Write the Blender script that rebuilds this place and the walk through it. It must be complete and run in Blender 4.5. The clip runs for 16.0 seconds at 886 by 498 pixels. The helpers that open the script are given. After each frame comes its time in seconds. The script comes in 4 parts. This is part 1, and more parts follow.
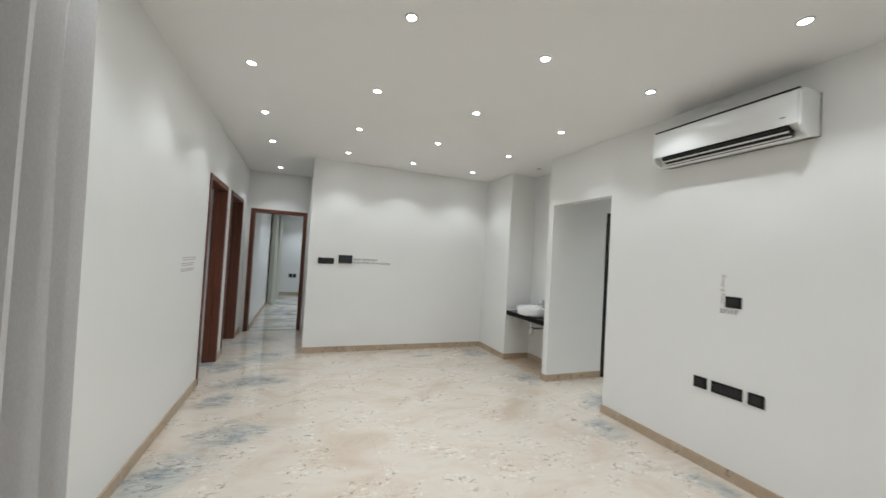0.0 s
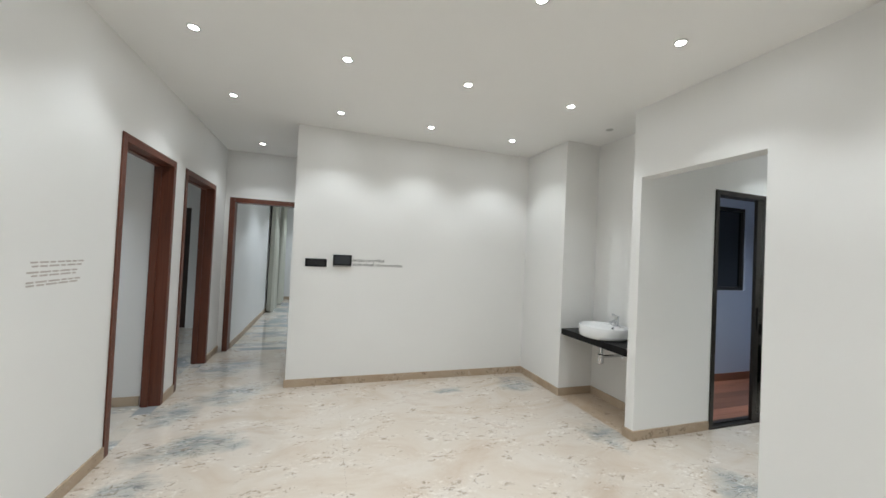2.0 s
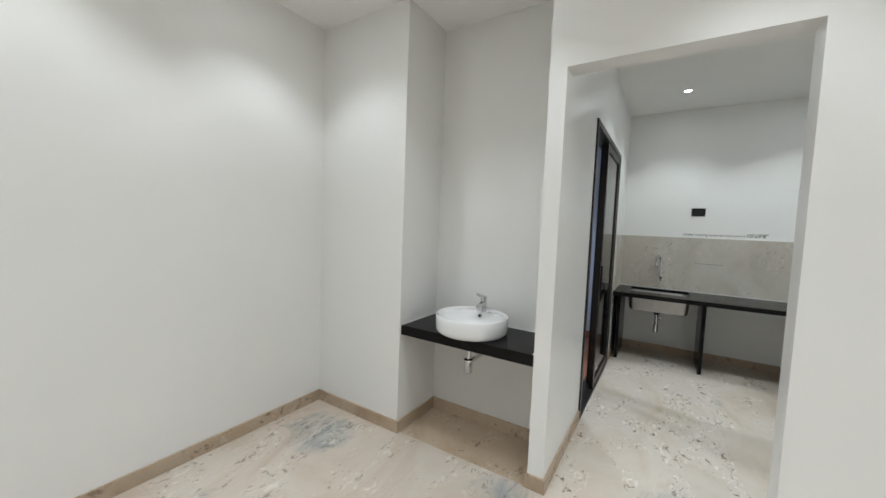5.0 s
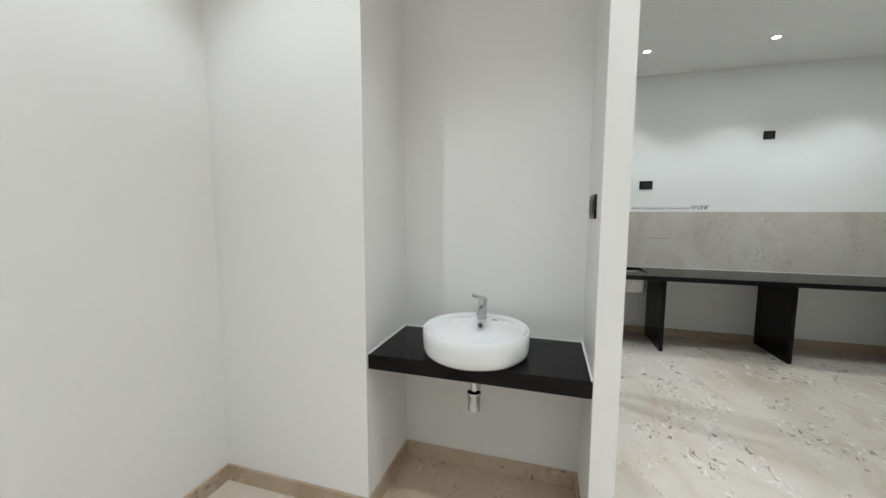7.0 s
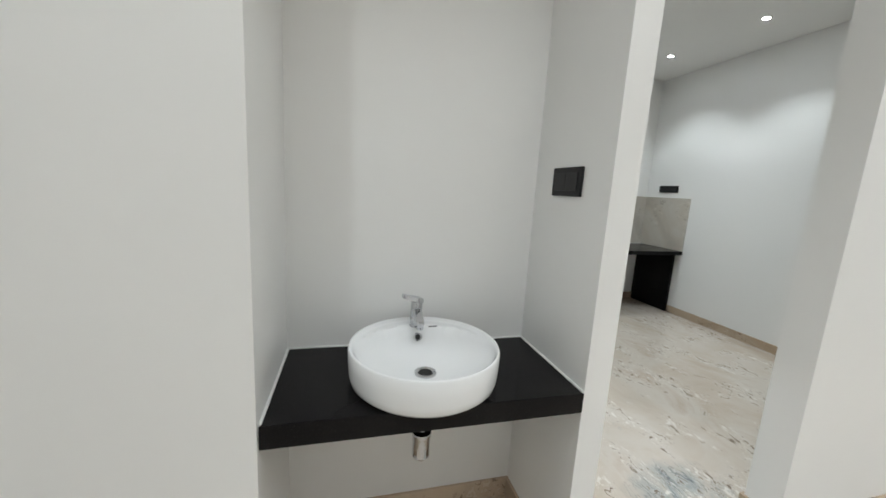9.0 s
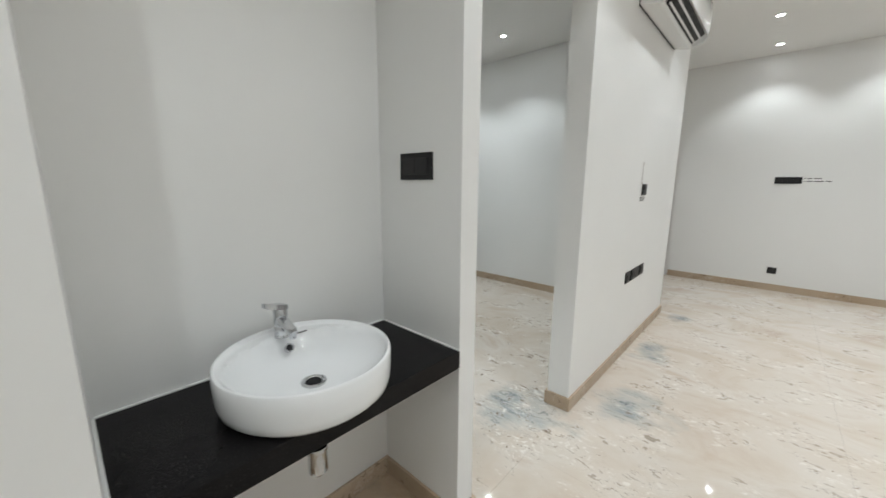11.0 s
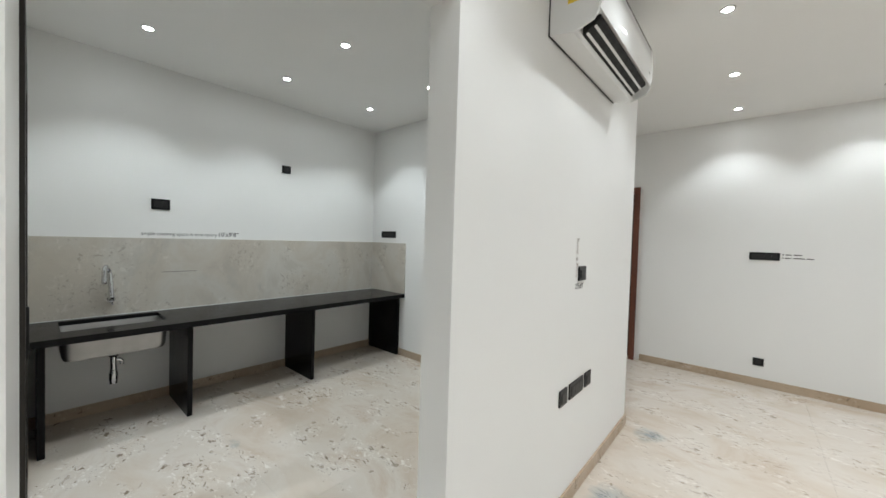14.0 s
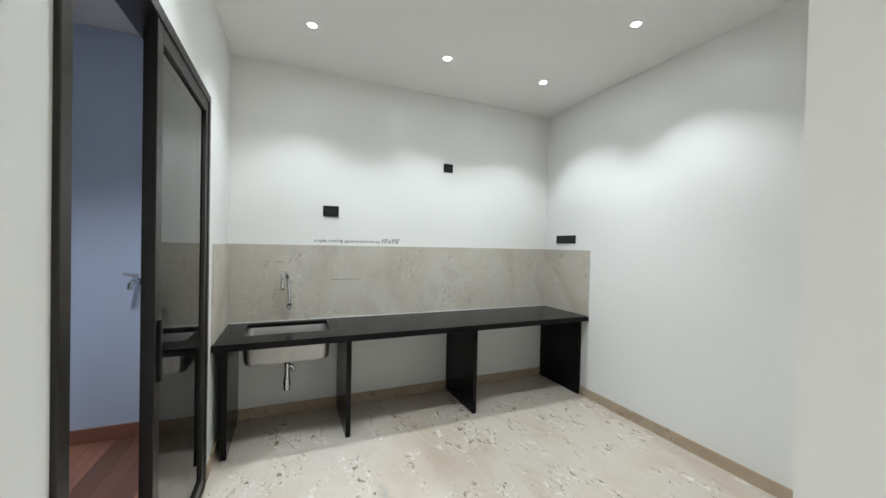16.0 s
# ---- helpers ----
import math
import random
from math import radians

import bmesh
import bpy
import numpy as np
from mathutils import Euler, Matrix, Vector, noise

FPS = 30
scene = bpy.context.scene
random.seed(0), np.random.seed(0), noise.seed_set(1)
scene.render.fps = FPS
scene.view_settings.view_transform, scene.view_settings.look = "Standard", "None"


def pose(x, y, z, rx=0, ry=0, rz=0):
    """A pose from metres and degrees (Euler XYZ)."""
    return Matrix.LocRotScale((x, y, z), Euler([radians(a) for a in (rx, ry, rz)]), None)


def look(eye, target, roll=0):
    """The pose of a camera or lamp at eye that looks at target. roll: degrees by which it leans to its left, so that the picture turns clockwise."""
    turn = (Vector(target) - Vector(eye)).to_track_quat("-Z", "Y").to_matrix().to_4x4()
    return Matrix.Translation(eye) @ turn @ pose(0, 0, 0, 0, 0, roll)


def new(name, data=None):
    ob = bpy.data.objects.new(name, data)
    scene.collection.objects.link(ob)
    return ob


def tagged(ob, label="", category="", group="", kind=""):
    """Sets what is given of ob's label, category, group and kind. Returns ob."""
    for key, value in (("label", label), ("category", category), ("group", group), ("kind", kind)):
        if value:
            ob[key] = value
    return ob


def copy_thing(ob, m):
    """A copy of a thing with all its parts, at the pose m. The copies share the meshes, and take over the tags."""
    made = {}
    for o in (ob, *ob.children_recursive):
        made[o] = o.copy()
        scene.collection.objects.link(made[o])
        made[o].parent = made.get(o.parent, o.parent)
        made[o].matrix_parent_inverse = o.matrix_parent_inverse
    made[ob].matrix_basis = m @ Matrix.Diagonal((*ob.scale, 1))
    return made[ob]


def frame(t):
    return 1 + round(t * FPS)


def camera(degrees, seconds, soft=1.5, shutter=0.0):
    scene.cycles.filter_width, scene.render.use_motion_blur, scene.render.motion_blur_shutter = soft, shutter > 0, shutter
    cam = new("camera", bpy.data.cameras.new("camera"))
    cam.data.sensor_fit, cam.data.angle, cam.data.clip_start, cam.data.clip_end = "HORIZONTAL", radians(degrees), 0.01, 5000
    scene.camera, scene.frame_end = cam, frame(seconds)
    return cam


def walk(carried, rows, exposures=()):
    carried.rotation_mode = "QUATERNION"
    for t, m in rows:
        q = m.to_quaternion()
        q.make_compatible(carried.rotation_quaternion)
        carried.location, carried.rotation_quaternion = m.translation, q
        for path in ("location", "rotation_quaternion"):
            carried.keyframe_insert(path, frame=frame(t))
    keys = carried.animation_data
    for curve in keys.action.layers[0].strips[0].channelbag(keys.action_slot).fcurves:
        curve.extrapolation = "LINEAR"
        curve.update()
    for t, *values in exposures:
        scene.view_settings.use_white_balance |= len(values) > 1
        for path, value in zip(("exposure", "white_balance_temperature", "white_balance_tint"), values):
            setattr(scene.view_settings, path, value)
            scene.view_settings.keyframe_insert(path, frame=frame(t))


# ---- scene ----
cam = camera(102.2, 16.0, shutter=0.25)
PATH = [
    (0, (0.658, 0.577, 1.482), (1.386, 2.439, 1.532), 3.3),
    (0.5, (0.744, 0.909, 1.473), (1.278, 2.834, 1.556), 3.2),
    (1, (0.781, 1.257, 1.502), (1.462, 3.135, 1.596), 3.6),
    (1.5, (0.892, 1.604, 1.457), (1.641, 3.458, 1.489), 2.9),
    (2, (1.065, 1.947, 1.483), (1.693, 3.846, 1.521), 2.7),
    (2.5, (1.088, 2.317, 1.449), (1.829, 4.174, 1.491), 2.7),
    (3, (1.199, 2.641, 1.452), (2.119, 4.416, 1.424), 2.1),
    (3.5, (1.359, 2.958, 1.431), (2.374, 4.681, 1.435), 2.6),
    (4, (1.494, 3.284, 1.43), (2.81, 4.789, 1.38), 3.7),
    (4.5, (1.58, 3.562, 1.425), (3.118, 4.838, 1.339), 2.6),
    (4.7, (1.644, 3.675, 1.426), (3.252, 4.86, 1.32), 2.5),
    (7, (2.26, 4.573, 1.346), (4.169, 5.136, 1.154), 0.2),
    (7.5, (2.386, 4.732, 1.34), (4.336, 5.139, 1.157), 1.6),
    (8, (2.496, 4.962, 1.35), (4.475, 4.951, 1.057), -0.1),
    (8.2, (2.533, 5.018, 1.348), (4.509, 4.921, 1.055), 1.9),
    (10.3, (3.012, 5.284, 1.31), (4.586, 4.11, 0.926), -0.9),
    (10.5, (2.964, 5.339, 1.313), (4.485, 4.09, 0.958), -0.4),
    (11, (2.859, 5.3, 1.321), (4.192, 3.854, 0.957), 0.3),
    (11.5, (2.693, 5.077, 1.329), (3.970, 3.554, 1.112), 1.9),
    (12, (2.672, 4.898, 1.347), (3.852, 3.298, 1.137), 1.5),
    (12.5, (2.736, 4.735, 1.368), (3.680, 2.975, 1.252), 0.4),
    (13, (2.825, 4.632, 1.403), (3.614, 2.804, 1.216), 1.7),
    (13.5, (2.845, 4.418, 1.418), (3.962, 2.763, 1.303), 2.8),
    (14, (2.877, 4.291, 1.445), (4.185, 2.779, 1.393), 1.7),
    (14.5, (3.055, 4.241, 1.431), (4.48, 2.838, 1.385), 1.9),
    (15, (3.27, 4.16, 1.435), (4.817, 2.893, 1.409), 1.7),
    (15.5, (3.474, 4.027, 1.402), (5.211, 3.034, 1.391), 2.1),
    (16, (3.545, 3.88, 1.409), (5.382, 3.089, 1.386), 1.2),
]
walk(cam, [(t, look(eye, target, roll)) for t, eye, target, roll in PATH],
     exposures=[(0, -0.68), (1.5, -0.58), (3, -0.42), (4.5, -0.52), (7.5, -0.36), (10.5, -0.55), (12, -0.55), (13, -0.62), (14, -0.42), (15, -0.27), (16, -0.02)])

# ---------------------------------------------------------------- world and exposure
world = bpy.data.worlds.new("night")
world.use_nodes = True
scene.world = world
sky = world.node_tree.nodes["Background"]
sky.inputs["Color"].default_value = (0.02, 0.03, 0.06, 1)
sky.inputs["Strength"].default_value = 0.3
scene.view_settings.exposure = 0.0

CEIL = 2.838
SPOT_W = 30.0


# ---------------------------------------------------------------- materials
def nodes_of(name):
    m = bpy.data.materials.new(name)
    m.use_nodes = True
    nt = m.node_tree
    return m, nt, nt.nodes["Principled BSDF"]


def mapped_noise(nt, scale, detail=4.0, stretch=(1, 1, 1), rough=0.55, rand=0.0, distort=0.0):
    tc = nt.nodes.new("ShaderNodeTexCoord")
    mp = nt.nodes.new("ShaderNodeMapping")
    mp.inputs["Scale"].default_value = stretch
    nt.links.new(tc.outputs["Object"], mp.inputs["Vector"])
    if rand:
        oi = nt.nodes.new("ShaderNodeObjectInfo")
        mu = nt.nodes.new("ShaderNodeMath")
        mu.operation = "MULTIPLY"
        mu.inputs[1].default_value = rand
        nt.links.new(oi.outputs["Random"], mu.inputs[0])
        nt.links.new(mu.outputs[0], mp.inputs["Location"])
    n = nt.nodes.new("ShaderNodeTexNoise")
    n.inputs["Scale"].default_value = scale
    n.inputs["Detail"].default_value = detail
    n.inputs["Roughness"].default_value = rough
    n.inputs["Distortion"].default_value = distort
    nt.links.new(mp.outputs["Vector"], n.inputs["Vector"])
    return n.outputs["Fac"]


def ramp(nt, fac, stops):
    r = nt.nodes.new("ShaderNodeValToRGB")
    els = r.color_ramp.elements
    while len(els) < len(stops):
        els.new(0.5)
    for e, (p, c) in zip(els, stops):
        e.position, e.color = p, (*c, 1) if len(c) == 3 else c
    nt.links.new(fac, r.inputs["Fac"])
    return r.outputs["Color"]


def mix(nt, fac, a, b):
    m = nt.nodes.new("ShaderNodeMix")
    m.data_type = "RGBA"
    for sock, v in ((m.inputs["Factor"], fac), (m.inputs[6], a), (m.inputs[7], b)):
        if isinstance(v, (int, float)):
            sock.default_value = v
        elif isinstance(v, tuple):
            sock.default_value = (*v, 1)
        else:
            nt.links.new(v, sock)
    return m.outputs[2]


def bump(nt, bsdf, height, strength, distance=0.002):
    b = nt.nodes.new("ShaderNodeBump")
    b.inputs["Strength"].default_value = strength
    b.inputs["Distance"].default_value = distance
    nt.links.new(height, b.inputs["Height"])
    nt.links.new(b.outputs["Normal"], bsdf.inputs["Normal"])


def plain(name, col, rough, metal=0.0, vary=0.08, scale=6.0, spec=0.5, relief=0.0, coat=0.0):
    m, nt, b = nodes_of(name)
    n = mapped_noise(nt, scale, 5)
    lo = tuple(c * (1 - vary) for c in col)
    hi = tuple(min(1, c * (1 + vary)) for c in col)
    nt.links.new(ramp(nt, n, [(0.3, lo), (0.7, hi)]), b.inputs["Base Color"])
    rr = ramp(nt, mapped_noise(nt, scale * 4, 3), [(0.3, (rough * 0.85,) * 3), (0.7, (min(1, rough * 1.15),) * 3)])
    nt.links.new(rr, b.inputs["Roughness"])
    b.inputs["Metallic"].default_value = metal
    b.inputs["Specular IOR Level"].default_value = spec
    b.inputs["Coat Weight"].default_value = coat
    if relief:
        bump(nt, b, mapped_noise(nt, 180, 3), relief, 0.001)
    return m


def wall_paint(name, col, rough):
    m, nt, b = nodes_of(name)
    n = mapped_noise(nt, 0.9, 4)
    nt.links.new(ramp(nt, n, [(0.3, tuple(c * 0.975 for c in col)), (0.7, col)]), b.inputs["Base Color"])
    rr = ramp(nt, mapped_noise(nt, 2.5, 4), [(0.3, (rough * 0.85,) * 3), (0.7, (rough * 1.2,) * 3)])
    nt.links.new(rr, b.inputs["Roughness"])
    wave = mapped_noise(nt, 3.0, 2)
    grain = mapped_noise(nt, 220, 2)
    mh = nt.nodes.new("ShaderNodeMath")
    mh.operation = "MULTIPLY_ADD"
    mh.inputs[1].default_value = 0.03
    nt.links.new(grain, mh.inputs[0])
    nt.links.new(wave, mh.inputs[2])
    bump(nt, b, mh.outputs[0], 0.12, 0.006)
    return m


def times(nt, a, b):
    m = nt.nodes.new("ShaderNodeMath")
    m.operation = "MULTIPLY"
    for sock, v in zip(m.inputs, (a, b)):
        if isinstance(v, (int, float)):
            sock.default_value = v
        else:
            nt.links.new(v, sock)
    return m.outputs[0]


def near_places(nt, places, warp):
    """A soft field that is 1 at the given (x, y, rx, ry) places and 0 away from them, with frayed edges."""
    tc = nt.nodes.new("ShaderNodeTexCoord")
    fray = nt.nodes.new("ShaderNodeTexNoise")
    fray.inputs["Scale"].default_value = 3.2
    fray.inputs["Detail"].default_value = 7
    nt.links.new(tc.outputs["Object"], fray.inputs["Vector"])
    shift = nt.nodes.new("ShaderNodeVectorMath")
    shift.operation = "MULTIPLY_ADD"
    shift.inputs[1].default_value = (warp, warp, 0)
    nt.links.new(fray.outputs["Color"], shift.inputs[0])
    nt.links.new(tc.outputs["Object"], shift.inputs[2])
    total = None
    for x, y, rx, ry in places:
        mp = nt.nodes.new("ShaderNodeMapping")
        mp.vector_type = "TEXTURE"
        mp.inputs["Location"].default_value = (x + warp / 2, y + warp / 2, 0)
        mp.inputs["Rotation"].default_value = (0, 0, radians(18))
        mp.inputs["Scale"].default_value = (rx, ry, 1)
        nt.links.new(shift.outputs[0], mp.inputs["Vector"])
        ln = nt.nodes.new("ShaderNodeVectorMath")
        ln.operation = "LENGTH"
        nt.links.new(mp.outputs["Vector"], ln.inputs[0])
        mr = nt.nodes.new("ShaderNodeMapRange")
        for k, v in zip(("From Min", "From Max", "To Min", "To Max"), (0.35, 1.15, 1.0, 0.0)):
            mr.inputs[k].default_value = v
        nt.links.new(ln.outputs["Value"], mr.inputs["Value"])
        if total is None:
            total = mr.outputs["Result"]
        else:
            mx = nt.nodes.new("ShaderNodeMath")
            mx.operation = "MAXIMUM"
            nt.links.new(total, mx.inputs[0])
            nt.links.new(mr.outputs["Result"], mx.inputs[1])
            total = mx.outputs[0]
    return total


def marble(name, base, tint, blue, blue_lo, rough, streak, fleck=1.0, pale=0.8, rand=1.0, places=()):
    """Cream limestone-marble: soft clouds, slanting dark and white chips in clusters, blue-grey smoke."""
    m, nt, b = nodes_of(name)
    st = (1.0, 1.5, 1.0) if streak == "x" else (1.5, 1.0, 1.0)
    cloud = mapped_noise(nt, 1.5, 9, st, 0.62, 40.0 * rand, 0.8)
    c = ramp(nt, cloud, [(0.30, tint), (0.45, base), (0.57, tuple(min(1, v * k) for v, k in zip(base, (1.06, 1.10, 1.15)))), (0.72, tint)])
    patch = mapped_noise(nt, 1.3, 9, st, 0.62, 23.0 * rand, 0.25)
    c = mix(nt, ramp(nt, patch, [(blue_lo, (0, 0, 0)), (blue_lo + 0.10, (0.75,) * 3)]), c, blue)
    if places:
        smoke = ramp(nt, mapped_noise(nt, 4.0, 8, (0.8, 1.7, 1.0), 0.65, 0.0, 0.8), [(0.36, (0.18,) * 3), (0.60, (0.78,) * 3)])
        field = near_places(nt, places, 0.62)
        c = mix(nt, times(nt, field, smoke), c, blue)
        seam = ramp(nt, mapped_noise(nt, 5.0, 6, (0.5, 1.8, 1.0), 0.6, 0.0, 1.5), [(0.480, (0, 0, 0)), (0.497, (0.8,) * 3), (0.503, (0.8,) * 3), (0.520, (0, 0, 0))])
        c = mix(nt, times(nt, field, seam), c, tuple(v * 0.45 for v in blue))
    cluster = ramp(nt, mapped_noise(nt, 3.0, 6, st, 0.6, 31.0 * rand, 0.4), [(0.49, (0, 0, 0)), (0.56, (1, 1, 1))])
    vein = mapped_noise(nt, 19.0, 7, (0.85, 1.5, 1.2) if streak == "x" else (1.5, 0.85, 1.2), 0.66, 17.0 * rand, 0.9)
    dark = ramp(nt, vein, [(0.395, (1, 1, 1)), (0.425, (0, 0, 0))])
    white = ramp(nt, vein, [(0.56, (0, 0, 0)), (0.61, (pale, pale, pale))])
    rim = ramp(nt, vein, [(0.42, (0, 0, 0)), (0.44, (pale * 0.5,) * 3), (0.47, (0, 0, 0))])
    chips = times(nt, times(nt, dark, cluster), 0.9 * fleck)
    c = mix(nt, times(nt, rim, cluster), c, (0.84, 0.80, 0.74))
    c = mix(nt, chips, c, (base[0] * 0.36, base[1] * 0.31, base[2] * 0.27))
    c = mix(nt, times(nt, white, cluster), c, (0.85, 0.82, 0.77))
    nt.links.new(c, b.inputs["Base Color"])
    rr = ramp(nt, mapped_noise(nt, 5, 4), [(0.3, (rough * 0.7,) * 3), (0.7, (rough * 1.4,) * 3)])
    nt.links.new(rr, b.inputs["Roughness"])
    bump(nt, b, mapped_noise(nt, 2.0, 2), 0.05, 0.004)
    return m


def wood(name, col, rough, axis, vary=0.0):
    m, nt, b = nodes_of(name)
    st = {"x": (0.6, 14, 14), "y": (14, 0.6, 14), "z": (14, 14, 0.6)}[axis]
    n = mapped_noise(nt, 3.0, 7, st, 0.6, 9.0, 0.8)
    c = ramp(nt, n, [(0.25, tuple(v * 0.55 for v in col)), (0.5, col), (0.8, tuple(v * 1.35 for v in col))])
    # darkens whole planks by chance, painting in shadow stripes
    if vary:
        oi = nt.nodes.new("ShaderNodeObjectInfo")
        c = mix(nt, times(nt, oi.outputs["Random"], vary), c, tuple(v * 0.35 for v in col))
    nt.links.new(c, b.inputs["Base Color"])
    b.inputs["Roughness"].default_value = rough
    bump(nt, b, n, 0.12, 0.001)
    return m


def granite(name):
    m, nt, b = nodes_of(name)
    sp = mapped_noise(nt, 260, 2)
    cl = mapped_noise(nt, 4, 4)
    c = mix(nt, ramp(nt, sp, [(0.60, (0, 0, 0)), (0.72, (1, 1, 1))]),
            ramp(nt, cl, [(0.3, (0.006, 0.0055, 0.006)), (0.7, (0.012, 0.011, 0.011))]), (0.028, 0.026, 0.025))
    nt.links.new(c, b.inputs["Base Color"])
    rr = ramp(nt, mapped_noise(nt, 9, 4), [(0.3, (0.14,) * 3), (0.7, (0.24,) * 3)])
    nt.links.new(rr, b.inputs["Roughness"])
    b.inputs["Specular IOR Level"].default_value = 0.10
    return m


def glowing(name, col, strength):
    m, nt, b = nodes_of(name)
    b.inputs["Base Color"].default_value = (0.9, 0.9, 0.9, 1)
    b.inputs["Emission Color"].default_value = (*col, 1)
    b.inputs["Emission Strength"].default_value = strength
    return m


def glass(name, col, rough=0.0):
    m, nt, b = nodes_of(name)
    b.inputs["Base Color"].default_value = (*col, 1)
    b.inputs["Transmission Weight"].default_value = 1.0
    b.inputs["Roughness"].default_value = rough
    b.inputs["IOR"].default_value = 1.45
    return m


def cloth(name, col):
    m, nt, b = nodes_of(name)
    n = mapped_noise(nt, 300, 2, (1, 1, 0.3))
    nt.links.new(ramp(nt, n, [(0.3, tuple(c * 0.9 for c in col)), (0.7, col)]), b.inputs["Base Color"])
    b.inputs["Roughness"].default_value = 0.9
    b.inputs["Sheen Weight"].default_value = 0.2
    bump(nt, b, n, 0.2, 0.0008)
    return m


M_WALL = wall_paint("white_wall_paint", (0.835, 0.83, 0.81), 0.335)
M_CEIL = wall_paint("ceiling_paint", (0.885, 0.88, 0.86), 0.75)
M_UTIL = wall_paint("pale_blue_paint", (0.50, 0.56, 0.69), 0.6)
# blue-grey smoke in the marble: (x, y, half-length, half-width)
SMOKE_WEST = [(-0.14, 3.37, 0.30, 0.30), (0.24, 3.80, 0.34, 0.20), (-0.06, 4.48, 0.26, 0.16), (0.24, 5.00, 0.36, 0.20), (-0.14, 5.63, 0.26, 0.20),
              (0.28, 6.05, 0.36, 0.24), (0.0, 6.9, 0.4, 0.3)]
SMOKE_EAST = [(3.45, 4.42, 0.24, 0.22), (3.27, 5.72, 0.28, 0.17), (2.43, 5.72, 0.26, 0.08), (3.80, 3.60, 0.26, 0.22), (3.36, 3.15, 0.24, 0.22),
              (3.42, 2.22, 0.16, 0.20), (3.42, 1.22, 0.14, 0.16)]
CREAM, SAND, BLUE = (0.585, 0.51, 0.428), (0.525, 0.43, 0.345), (0.25, 0.30, 0.315)
M_FLOOR = marble("cream_marble", CREAM, SAND, BLUE, 0.68, 0.04, "x", 0.72, 0.42, 0.0, SMOKE_EAST)
M_KITCHEN = marble("chipped_cream_marble", CREAM, SAND, BLUE, 0.68, 0.04, "x", 1.0, 0.60, 0.0, SMOKE_EAST)
M_WEST = marble("blue_smoked_marble", CREAM, SAND, BLUE, 0.66, 0.04, "x", 0.8, 0.40, 0.0, SMOKE_WEST)
M_BLUE = marble("blue_veined_marble", (0.57, 0.51, 0.43), (0.53, 0.465, 0.39), (0.24, 0.29, 0.32), 0.475, 0.06, "x")
M_SKIRT = marble("skirting_marble", (0.44, 0.335, 0.235), (0.35, 0.255, 0.17), (0.25, 0.22, 0.18), 0.64, 0.42, "x", 0.8, 0.2)
M_SPLASH = marble("splashback_stone", (0.50, 0.455, 0.39), (0.43, 0.39, 0.335), (0.40, 0.38, 0.345), 0.56, 0.44, "x", 0.4, 0.2)
M_GRANITE = granite("black_granite")
M_WOOD_V = wood("mahogany_upright", (0.125, 0.038, 0.020), 0.38, "z")
M_WOOD_H = wood("mahogany_level", (0.125, 0.038, 0.020), 0.38, "y")
M_DARKDOOR = wood("dark_door_wood", (0.035, 0.017, 0.012), 0.45, "z")
# brown planks; the strong tone steps paint the shadow stripes on the balcony floor
M_DECK = wood("shade_striped_plank_tile", (0.40, 0.17, 0.105), 0.4, "x", 0.9)
M_BROWNSKIRT = plain("brown_skirting", (0.24, 0.10, 0.06), 0.45)
M_BRONZE = plain("dark_bronze_aluminium", (0.030, 0.026, 0.023), 0.36, 0.5, 0.1)
M_GLASS = glass("smoked_glass", (0.20, 0.21, 0.20))
M_NIGHT = plain("night_glass", (0.004, 0.007, 0.010), 0.05, 0.0, 0.1, 2, 0.5)
M_CERAMIC = plain("white_ceramic", (0.82, 0.83, 0.83), 0.012, 0.0, 0.01, 3, 0.5, 0, 0.3)
M_CHROME = plain("chrome", (0.62, 0.63, 0.65), 0.06, 1.0, 0.03)
M_STEEL = plain("brushed_steel", (0.42, 0.41, 0.40), 0.36, 1.0, 0.08, 12)
M_BLACK = plain("black_plastic", (0.006, 0.006, 0.0065), 0.36, 0, 0.1, 6, 0.3)
M_GREYBTN = plain("charcoal_plastic", (0.022, 0.021, 0.022), 0.42, 0, 0.1, 6, 0.3)
M_DARK = plain("dark_hollow", (0.008, 0.008, 0.008), 0.7, 0, 0.1)
M_SCREEN = plain("dark_screen", (0.03, 0.034, 0.04), 0.12, 0, 0.1)
M_WHITEPL = plain("white_plastic", (0.80, 0.80, 0.79), 0.10, 0, 0.015, 3)
M_RIM = plain("matt_white_rim", (0.55, 0.55, 0.53), 0.5, 0, 0.03)
M_GREYPL = plain("grey_plastic", (0.20, 0.20, 0.20), 0.45, 0, 0.05)
M_INK = plain("dark_grey_vinyl", (0.09, 0.085, 0.085), 0.6, 0, 0.1)
M_FAINT = plain("faded_grey_vinyl", (0.50, 0.45, 0.42), 0.6, 0, 0.1)
M_YELLOW = plain("yellow_sticker", (0.75, 0.55, 0.04), 0.5, 0, 0.06)
M_RED = plain("red_print", (0.5, 0.03, 0.02), 0.5, 0, 0.06)
M_GREEN = plain("dark_green_print", (0.02, 0.10, 0.05), 0.5, 0, 0.06)
M_CURTAIN = cloth("off_white_cloth", (0.57, 0.55, 0.54))
M_CURTAIN_C = cloth("cream_cloth", (0.58, 0.58, 0.50))
M_LENS = glowing("lamp_lens", (0.93, 0.975, 1.0), 95.0)
M_SEAL = plain("white_sealant", (0.78, 0.78, 0.76), 0.5, 0, 0.03)
M_GROUT = plain("beige_grout", (0.58, 0.52, 0.44), 0.8, 0, 0.1)


